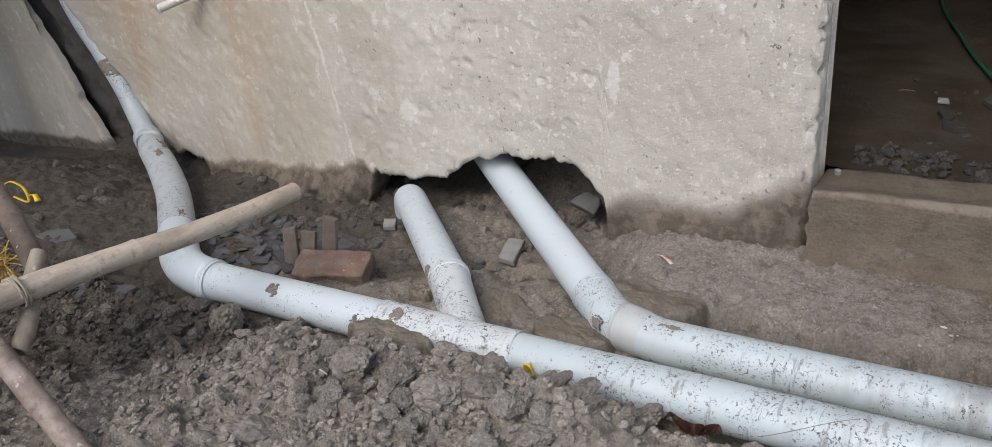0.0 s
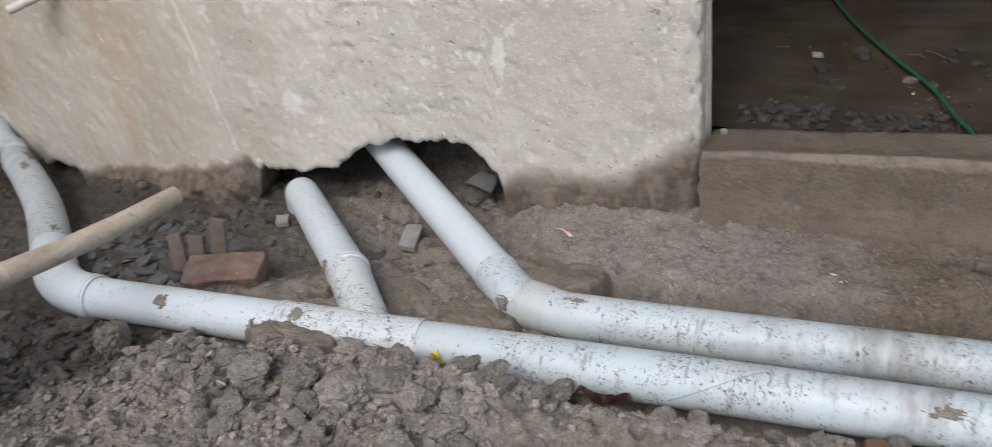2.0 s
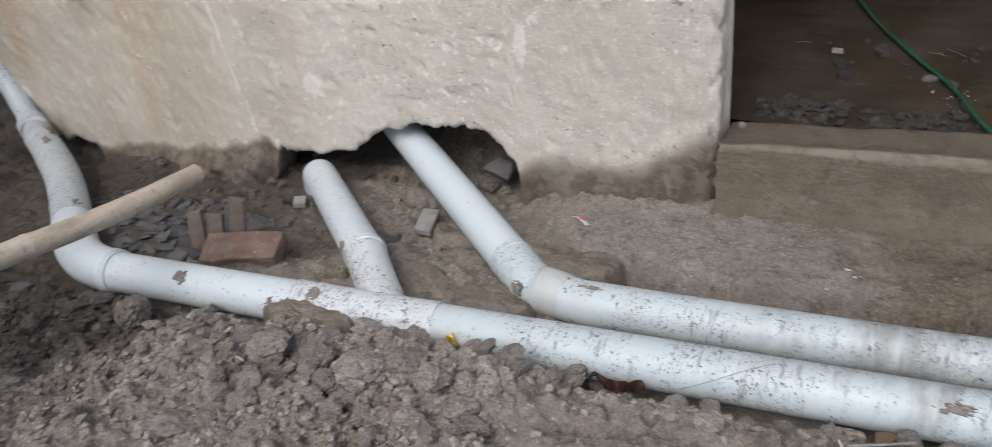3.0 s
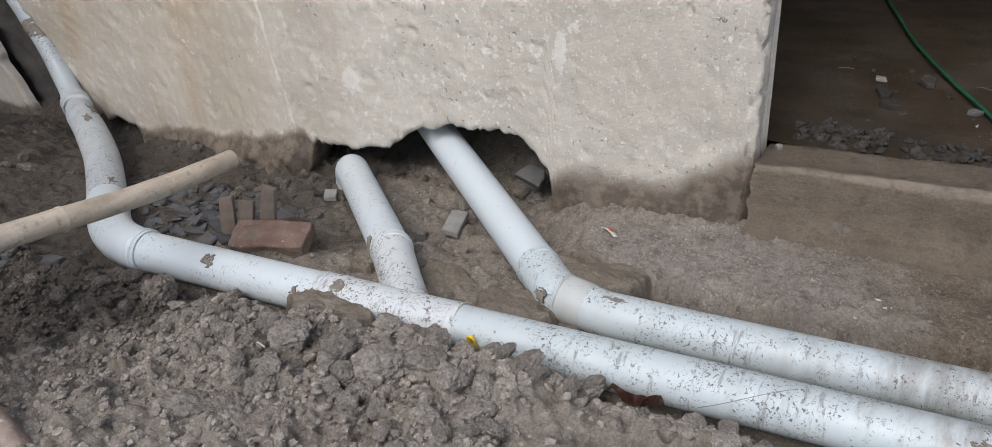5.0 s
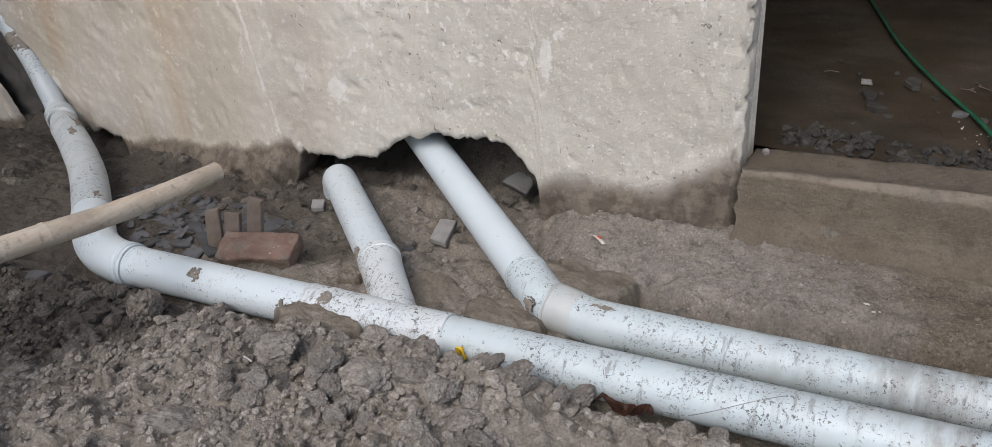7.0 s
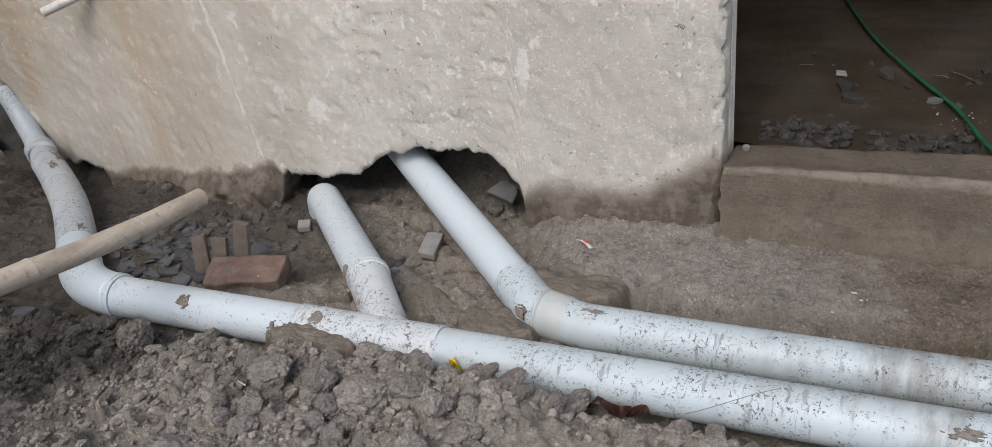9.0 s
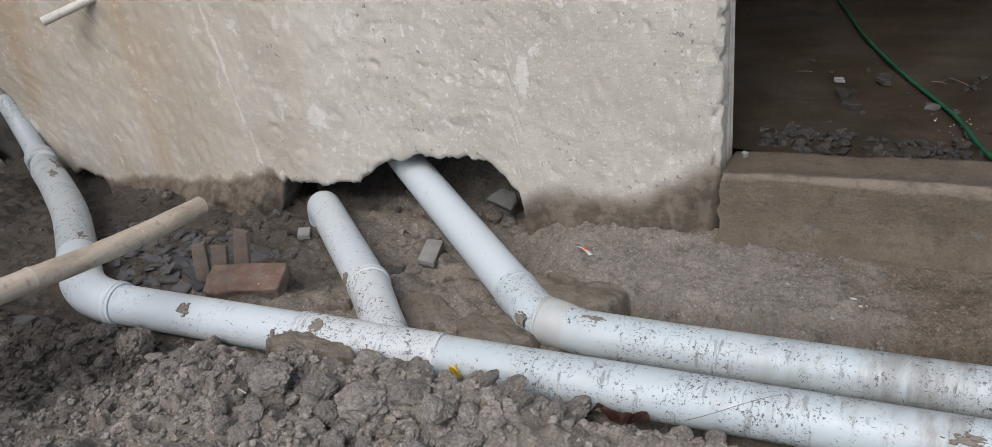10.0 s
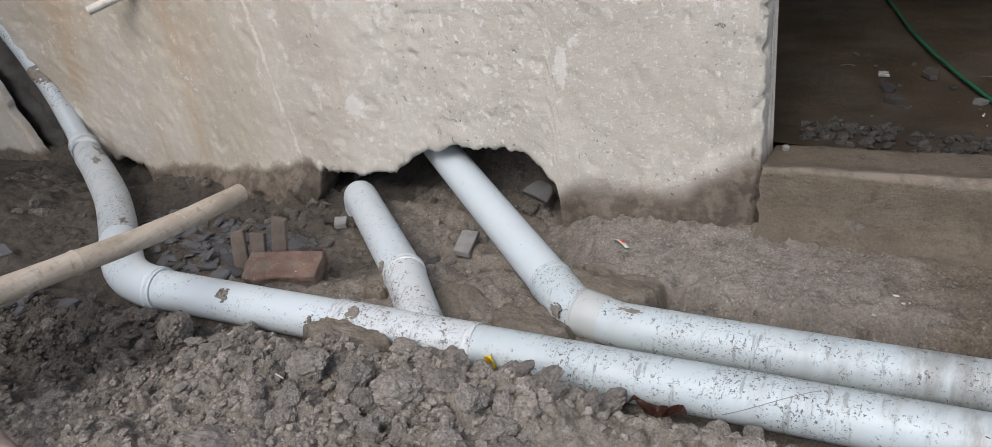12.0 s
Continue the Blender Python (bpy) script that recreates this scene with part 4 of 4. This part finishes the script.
# ---- clods ----
def build_clods():
    kinds = [lump_mesh("clod", 100 + k, CLOD, 12, 4, random.Random(k).uniform(0.55, 0.8), 0.15, 0.66) for k in range(12)]
    dark_kinds = [lump_mesh("clod", 140 + k, CLOD_DARK, 12, 4, random.Random(k).uniform(0.55, 0.8), 0.15, 0.66) for k in range(6)]
    rnd = random.Random(8)
    placed, small = [], []

    def put(x, y, s, lift=0.15):
        if ((x + 0.79) / 0.15) ** 2 + ((y + 0.83) / 0.075) ** 2 < 1:
            return
        z = float(ground_z(x, y))
        lift = min(lift, 0.06) if s > 0.115 else lift
        # clods left of about x = -1.1 take the darker soil colour
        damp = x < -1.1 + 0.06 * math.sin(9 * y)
        me = rnd.choice(dark_kinds if damp else kinds)
        placed.append((x, y, s))
        m = pose(x, y, z + s * lift, rnd.gauss(0, 18), rnd.gauss(0, 18), rnd.uniform(0, 360)) @ Matrix.Diagonal((s, s * rnd.uniform(0.75, 1), s * rnd.uniform(0.8, 1.15), 1))
        if s < 0.04:
            small.append((me, m))
            return
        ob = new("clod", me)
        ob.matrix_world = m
        tagged(ob, "dark brown clod of earth" if damp else "broken grey-brown clod of dried earth", "clod", "earth clods")

    for x, y, s in ((-0.72, 0.12, 0.09), (-0.80, 0.16, 0.08), (-0.66, 0.06, 0.06), (-1.20, -0.945, 0.17), (-0.775, -1.215, 0.16), (-0.60, -0.80, 0.11), (-0.545, -0.82, 0.12), (-0.50, -0.79, 0.09), (-0.46, -0.815, 0.08), (-0.355, -0.785, 0.09),
                    (-0.27, -0.755, 0.07), (-0.21, -0.765, 0.075), (-0.135, -0.745, 0.09), (-1.08, -0.92, 0.07), (-0.98, -0.885, 0.06), (-0.52, -0.95, 0.13), (-0.43, -0.90, 0.12),
                    (0.09, -0.735, 0.055), (0.15, -0.74, 0.048), (0.22, -0.73, 0.055), (0.29, -0.725, 0.052), (0.36, -0.72, 0.058), (0.50, -0.705, 0.055), (0.57, -0.70, 0.085), (0.66, -0.69, 0.08), (0.74, -0.68, 0.065)):
        put(x, y, s)
    tries = 0
    while len(placed) < 300 and tries < 20000:
        tries += 1
        x = rnd.uniform(-1.75, 0.25)
        off = abs(rnd.gauss(0, 0.27))
        y = float(front_y(x)) - 0.10 - off
        s = (0.026 + 0.075 * rnd.random() ** 2.0) * (1.1 if off < 0.22 else 0.7 if off < 0.4 else 0.5) * (0.75 if x < -0.85 else 1)
        if y < -1.6 or (x < -1.15 and rnd.random() < 0.55 - 0.6 * (x + 1.15)) or (off > 0.32 and rnd.random() < 0.6) or (x > -0.22 and off > 0.07) or (abs(x + 0.03) < 0.09 and off < 0.07):
            continue
        if any((x - a) ** 2 + (y - b) ** 2 < (0.31 * (s + c)) ** 2 for a, b, c in placed):
            continue
        put(x, y, s)
    for _ in range(30):
        x, y = rnd.uniform(-2.2, -1.45), -0.04 - abs(rnd.gauss(0, 0.14))
        if (x + 1.57) * -0.513 + (y + 0.775) * -0.858 < -0.1:
            put(x, y, rnd.uniform(0.02, 0.06), 0.05)
    for _ in range(110):
        x, y = rnd.uniform(-1.75, -0.62), rnd.uniform(-0.42, 0.22)
        if x + 0.63 + 0.75 * y < -0.02 and (x + 1.57) * -0.513 + (y + 0.775) * -0.858 < -0.1:
            put(x, y, 0.014 + 0.045 * rnd.random() ** 2, 0.12)
    for _ in range(36):
        x, y = rnd.uniform(-2.9, -1.9), rnd.uniform(-0.95, -0.05)
        if (x + 1.57) * -0.513 + (y + 0.775) * -0.858 > 0.1:
            put(x, y, rnd.uniform(0.03, 0.07), 0.04)
    verts, faces = [], []
    for me, m in small:
        n = len(verts)
        verts += [tuple(m @ v.co) for v in me.vertices]
        faces += [tuple(n + i for i in p.vertices) for p in me.polygons]
    me = bpy.data.meshes.new("small_clods")
    me.from_pydata(verts, [], faces)
    me.materials.append(CRUMB)
    me.update()
    tagged(new("small_clods", me), "small broken clods of grey-brown earth", "soil", kind="stuff")


build_clods()


def build_crumbs():
    """Loose crumbs of earth over the ground, too many to count."""
    rnd = np.random.RandomState(4)
    shapes = []
    for level in (1, 2):
        base = bmesh.new()
        bmesh.ops.create_icosphere(base, subdivisions=level, radius=0.5)
        shapes.append((np.array([v.co[:] for v in base.verts]), np.array([[v.index for v in f.verts] for f in base.faces])))
        base.free()
    n = 40000
    x = rnd.uniform(-3.0, 1.0, n)
    kind = rnd.uniform(0, 1, n)
    y = np.where(kind < 0.72, front_y(x) - 0.06 - np.abs(rnd.normal(0, 0.42, n)), np.where(kind < 0.86, rnd.uniform(-0.66, -0.02, n), rnd.uniform(-0.36, -0.02, n)))
    x = np.where(kind < 0.86, x, rnd.uniform(-0.55, 0.75, n))
    s = 0.004 + 0.016 * rnd.uniform(0, 1, n) ** 3.0
    s = np.where(kind < 0.72, s * 1.3, s * np.where(x > -0.55, 0.6, 0.75))
    ok = (y > -1.65) & ~((x > -0.2) & (kind < 0.72) & (y < front_y(x) - 0.15) & (rnd.uniform(0, 1, n) < 0.8))
    ok &= ~((np.abs(y - front_y(x)) < 0.06) | ((np.abs(y - back_y(x)) < 0.06) & (x > -0.4)))
    x, y, s = x[ok], y[ok], s[ok]
    z = ground_z(x, y)
    verts, faces, count = [], [], 0
    for k in range(len(x)):
        V, F = shapes[1 if s[k] > 0.009 else 0]
        dents = rnd.normal(0, 1, (5, 3))
        dents /= np.linalg.norm(dents, axis=1)[:, None]
        over = np.clip(V @ dents.T - rnd.uniform(0.22, 0.4, 5), 0, None)
        jit = (V - 0.8 * over @ dents) * (1 + rnd.uniform(-0.24, 0.2, (len(V), 1))) * np.array([1, rnd.uniform(0.7, 1), rnd.uniform(0.5, 0.85)])
        a = rnd.uniform(0, 6.28)
        c, q = math.cos(a), math.sin(a)
        p = np.stack([jit[:, 0] * c - jit[:, 1] * q, jit[:, 0] * q + jit[:, 1] * c, jit[:, 2]], -1) * s[k] + np.array([x[k], y[k], z[k] + s[k] * 0.05])
        faces.append(F + count)
        count += len(V)
        verts.append(p)
    me = bpy.data.meshes.new("soil_crumbs")
    me.from_pydata(np.concatenate(verts).tolist(), [], np.concatenate(faces).tolist())
    me.materials.append(CRUMB)
    me.update()
    tagged(new("soil_crumbs", me), "loose grey-brown crumbs of earth over the ground", "soil", kind="stuff")


build_crumbs()


# ---- bamboo poles ----
def bamboo(name, a, b, r0, r1, material, label, joints=(), seed=0):
    a, b = Vector(a), Vector(b)
    n = 60
    pts, rad = [], []
    for k in range(n + 1):
        t = k / n
        swell = sum(0.05 * math.exp(-((t - j) / 0.012) ** 2) for j in joints)
        wave = Vector((noise.noise(Vector((t * 2.2, seed, 0))), noise.noise(Vector((t * 2.2, seed, 4))), noise.noise(Vector((t * 2.2, seed, 9))))) * 0.012
        pts.append(a.lerp(b, t) + wave)
        rad.append((r0 + (r1 - r0) * t) * (1 + swell))
    ob = part(name, tube(pts, rad, 20, 0.007, 0.05, seed), material)
    for q in joints:
        k = round(q * n)
        way = (pts[k + 1] - pts[k - 1]).normalized()
        ring = [(-0.006, 0.99), (-0.004, 1.03), (-0.0015, 1.055), (0.001, 1.03), (0.003, 1.045), (0.006, 0.99)]
        part("node", tube([pts[k] + way * d for d, _ in ring], [rad[k] * w for _, w in ring], 20, 0, 0.04, seed + 1), material, ob, "raised ring of the bamboo node")
    return tagged(ob, label, "pole", "bamboo poles")


bamboo("bamboo_pole", (-1.239, -0.595, 0.018), (-1.275, -1.75, 0.185), 0.026, 0.029, BAMBOO, "pale tan bamboo pole with a cut open end", (0.42, 0.78), 1)
bamboo("bamboo_pole", (-1.345, -1.235, 0.150), (-1.221, -1.397, 0.030), 0.017, 0.020, BAMBOO_TAN, "tan bamboo post tied to the cross pole", (0.6,), 2)
bamboo("bamboo_pole", (-1.77, -1.366, 0.43), (-0.91, -1.462, -0.16), 0.023, 0.024, BAMBOO_DARK, "dirty pinkish bamboo pole leaning to the ground", (0.35, 0.66), 3)
bamboo("bamboo_pole", (-1.98, -1.05, 0.43), (-1.375, -1.235, 0.085), 0.024, 0.026, BAMBOO_SHADE, "dark weathered bamboo post leaning behind", (0.5,), 4)


def build_twine():
    bm_pts = []
    c = Vector((-1.268, -1.345, 0.128))
    for k in range(130):
        a = k / 130 * 2 * math.pi * 4
        bm_pts.append(c + Vector((math.cos(a) * 0.034, 0.004 * (k / 32) + 0.006 * math.sin(a * 0.5), math.sin(a) * 0.034)))
    ob = part("twine_lashing", tube(bm_pts, 0.0028, 6), TWINE)
    tagged(ob, "grey-brown twine lashed round the bamboo", "twine")
    rnd = random.Random(5)
    bm = bmesh.new()
    for k in range(46):
        p = Vector((-1.535, -1.245, 0.09)) + Vector((rnd.gauss(0, 0.01), rnd.gauss(0, 0.01), rnd.gauss(0, 0.014)))
        d = Vector((rnd.gauss(0.4, 0.7), rnd.gauss(0, 0.7), rnd.gauss(0, 0.8))).normalized()
        q = [p + d * 0.055 * t + Vector((0, 0, -0.012 * t * t)) + Vector((rnd.gauss(0, 0.002), 0, rnd.gauss(0, 0.002))) for t in (0, 0.4, 0.75, 1.0)]
        piece = tube(q, [0.0022, 0.002, 0.0017, 0.0009], 5)
        me = bpy.data.meshes.new("strand")
        piece.to_mesh(me)
        piece.free()
        bm.from_mesh(me)
        bpy.data.meshes.remove(me)
    ob = part("frayed_rope", bm, STRAW)
    tagged(ob, "frayed golden-yellow rope end on the post", "rope")


build_twine()


# ---- litter ----
def strip(points, width, thick, material, name, label, category):
    """A curled ribbon along points."""
    P = spline(points, 6)
    bm = bmesh.new()
    rows = []
    for k, p in enumerate(P):
        t = (P[min(k + 1, len(P) - 1)] - P[max(k - 1, 0)]).normalized()
        s = t.cross(Vector((0.2, 0.3, 1))).normalized()
        u = s.cross(t).normalized()
        w = width * (0.8 + 0.3 * noise.noise(p * 40))
        rows.append([bm.verts.new(p + s * a * w / 2 + u * b * thick / 2) for a, b in ((-1, -1), (1, -1), (1, 1), (-1, 1))])
    for u, v in zip(rows, rows[1:]):
        for j in range(4):
            bm.faces.new((u[j], u[(j + 1) % 4], v[(j + 1) % 4], v[j]))
    bm.faces.new(rows[0]), bm.faces.new(rows[-1])
    return tagged(part(name, bm, material), label, category)


def gz(x, y, up=0.008):
    return (x, y, float(ground_z(x, y)) + up)


strip([(-0.424, -0.752, -0.205), (-0.420, -0.755, -0.186), (-0.411, -0.757, -0.182), (-0.406, -0.757, -0.195), (-0.408, -0.755, -0.215)], 0.015, 0.002, YELLOW, "plastic_scrap", "small folded bright yellow plastic scrap among clods", "scrap")
strip([gz(-2.66, -0.72, 0.05), gz(-2.62, -0.70, 0.075), gz(-2.57, -0.69, 0.06), gz(-2.55, -0.70, 0.03), gz(-2.60, -0.72, 0.03)], 0.013, 0.003, YELLOW, "plastic_tape", "crumpled loop of yellow plastic tape on the soil", "tape")
strip([gz(-2.55, -0.69, 0.05), gz(-2.51, -0.69, 0.06), gz(-2.49, -0.695, 0.04)], 0.024, 0.003, YELLOW, "plastic_tape", "crumpled end of yellow plastic tape", "tape")


def build_wrapper():
    t = thing("wrapper_scrap")
    tagged(t, "torn white wrapper scrap with a red patch", "scrap")
    a = strip([gz(-0.358, -0.169, 0.006), gz(-0.332, -0.186, 0.016), gz(-0.307, -0.203, 0.010)], 0.022, 0.0015, WHITE, "paper", "", "")
    b = strip([gz(-0.334, -0.185, 0.0185), gz(-0.321, -0.194, 0.0165)], 0.013, 0.0012, RED, "printed_patch", "red printed patch", "")
    for o in (a, b):
        o.parent = t
        if "category" in o:
            del o["category"]


build_wrapper()
for k, (x, y) in enumerate(((0.335, -0.213), (0.352, -0.228), (0.365, -0.236))):
    single_plate("paper_scrap", "small torn white scrap on the ledge", "scrap", WHITE, 80 + k, 0.014, 0.006, 0.003, pose(*gz(x, y, 0.003), 12, 20 * k, 40 * k), 5, 0.3)
for k, (x, y) in enumerate(((0.47, -0.30), (0.49, -0.305), (0.505, -0.31))):
    single_plate("paper_scrap", "small torn white scrap on the ledge", "scrap", WHITE, 84 + k, 0.014, 0.005, 0.003, pose(*gz(x, y - 0.03, 0.003), 10, 15 * k, 70 * k), 5, 0.3)
single_plate("brick_bat", "small rusty-brown brick bit by the pipe", "stone", IRON, 95, 0.05, 0.035, 0.03, pose(*gz(0.455, -0.715, 0.02), 10, 5, 15), 5, 0.25)
strip([gz(0.40, -0.775, 0.012), gz(0.45, -0.762, 0.018), gz(0.505, -0.745, 0.022)], 0.007, 0.004, STONE, "bone_splinter", "thin off-white splinter lying on soil", "splinter")
strip([gz(0.355, -0.80), gz(0.378, -0.808), gz(0.392, -0.79), gz(0.384, -0.772)], 0.005, 0.002, WHITE, "paper_curl", "small curled white scrap on soil", "scrap")
strip([gz(-0.805, -1.003, 0.02), gz(-0.798, -1.0, 0.023), gz(-0.787, -1.0, 0.02)], 0.003, 0.003, WHITE, "fibre_scrap", "tiny white fibre scrap on the soil", "scrap")


def build_string():
    pts = []
    for k in range(14):
        t = k / 13
        x, a = 0.080 + 0.17 * t, radians(96 - 92 * t)
        pts.append(on_front(x) + Vector((0, -math.sin(a), math.cos(a))) * (RAD + 0.0008))
    tagged(part("string", tube(pts, 0.0007, 6), STONE), "thin grey string lying across the pipe", "string")


build_string()


def build_leaf():
    rnd = random.Random(3)
    for k in range(5):
        bm = bmesh.new()
        w, l = rnd.uniform(0.018, 0.028), rnd.uniform(0.04, 0.06)
        rows = []
        for i in range(9):
            t = i / 8
            half = w / 2 * math.sin(math.pi * min(0.97, t * 0.94 + 0.03)) ** 0.8
            rows.append([bm.verts.new((l * (t - 0.5), s * half, 0.016 * math.sin(t * 5 + k) + 0.35 * abs(s) * half + 0.006 * noise.noise(Vector((t * 6, s * 2, k))))) for s in (-1, -0.5, 0, 0.5, 1)])
        for u, v in zip(rows, rows[1:]):
            for j in range(4):
                bm.faces.new((u[j], u[j + 1], v[j + 1], v[j]))
        bmesh.ops.solidify(bm, geom=list(bm.faces), thickness=0.0012)
        ob = part("dry_leaf", bm, LEAF)
        x = -0.075 + 0.02 * k
        ob.matrix_world = pose(*gz(x, float(front_y(x)) - 0.085 - 0.008 * (k % 3), 0.035), rnd.uniform(-30, 30), rnd.uniform(-20, 20), rnd.uniform(-30, 40))
        tagged(ob, "curled dry red-brown leaf against the pipe", "leaf", "dry leaves")


build_leaf()


# ---- inside the doorway ----
def build_hose():
    pts = [(0.612, 0.175, -0.04), (0.59, 0.23, -0.036), (0.558, 0.31, -0.036), (0.497, 0.50, -0.036), (0.366, 0.774, -0.036), (0.236, 1.082, -0.036), (0.137, 1.386, -0.036), (0.004, 1.856, -0.038), (-0.05, 2.4, -0.038), (0.2, 3.2, -0.038)]
    ob = part("garden_hose", tube(spline(pts, 8), 0.0058, 12), GREEN)
    tagged(ob, "thin green rubber hose trailing over the floor", "hose")


build_hose()
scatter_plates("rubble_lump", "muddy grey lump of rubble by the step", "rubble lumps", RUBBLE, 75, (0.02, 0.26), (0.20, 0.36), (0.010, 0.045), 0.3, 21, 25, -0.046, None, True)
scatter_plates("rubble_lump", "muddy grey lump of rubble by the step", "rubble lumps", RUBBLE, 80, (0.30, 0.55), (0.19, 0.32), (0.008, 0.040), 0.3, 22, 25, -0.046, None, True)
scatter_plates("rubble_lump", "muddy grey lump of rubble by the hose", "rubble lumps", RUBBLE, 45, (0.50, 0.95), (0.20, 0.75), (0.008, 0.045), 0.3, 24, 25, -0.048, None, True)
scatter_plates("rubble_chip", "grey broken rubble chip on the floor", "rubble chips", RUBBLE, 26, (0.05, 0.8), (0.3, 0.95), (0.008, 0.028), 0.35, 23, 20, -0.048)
# white chips added for the sparkles on the wet floor
scatter_plates("glass_bit", "tiny white bit standing for a sparkle on the wet floor", "glass bits", WHITE, 16, (0.44, 0.58), (0.34, 0.52), (0.003, 0.007), 0.3, 25, 20, -0.042)
for k, (x0, y0, x1, y1) in enumerate(((0.432, 0.756, 0.472, 0.741), (0.474, 0.795, 0.528, 0.740), (0.039, 0.785, 0.083, 0.792))):
    strip([(x0, y0, -0.038), ((x0 + x1) / 2, (y0 + y1) / 2, -0.035), (x1, y1, -0.038)], 0.004, 0.002, SHARD, "straw", "thin pale straw lying on the wet floor", "straw")
single_plate("rubble_chip", "flat grey rubble chip beside the hose", "stone", STONE_DARK, 96, 0.045, 0.03, 0.012, pose(0.440, 0.561, -0.040, 4, 3, 8), 5)
single_plate("mortar_crumb", "pale crumb of mortar on the step", "stone", STONE, 97, 0.022, 0.018, 0.014, pose(0.012, 0.125, -0.034, 10, 4, 8), 6)
single_plate("tile_chip", "pale rectangular tile chip on the floor", "tile chip", STONE, 90, 0.032, 0.030, 0.010, pose(0.172, 0.735, -0.040, 4, 3, 8))
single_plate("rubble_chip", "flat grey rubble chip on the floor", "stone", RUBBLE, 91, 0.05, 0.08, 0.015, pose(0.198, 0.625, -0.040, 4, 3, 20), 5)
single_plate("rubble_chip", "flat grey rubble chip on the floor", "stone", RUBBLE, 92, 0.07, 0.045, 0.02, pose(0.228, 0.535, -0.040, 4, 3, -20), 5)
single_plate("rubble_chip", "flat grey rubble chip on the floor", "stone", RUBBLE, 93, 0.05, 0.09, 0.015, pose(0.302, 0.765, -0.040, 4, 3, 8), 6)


# ---- stub on the wall ----
def build_stub():
    a, b = Vector((-2.15, 0.02, 0.402)), Vector((-2.31, -0.12, 0.342))
    ob = part("conduit_stub", tube([a, a.lerp(b, 0.5), b], 0.016, 18, 0.003), plain("stub_plastic", (0.52, 0.49, 0.44), 0.6, 0.4))
    tagged(ob, "short dirty white conduit stub jutting from the wall", "pipe stub")


build_stub()
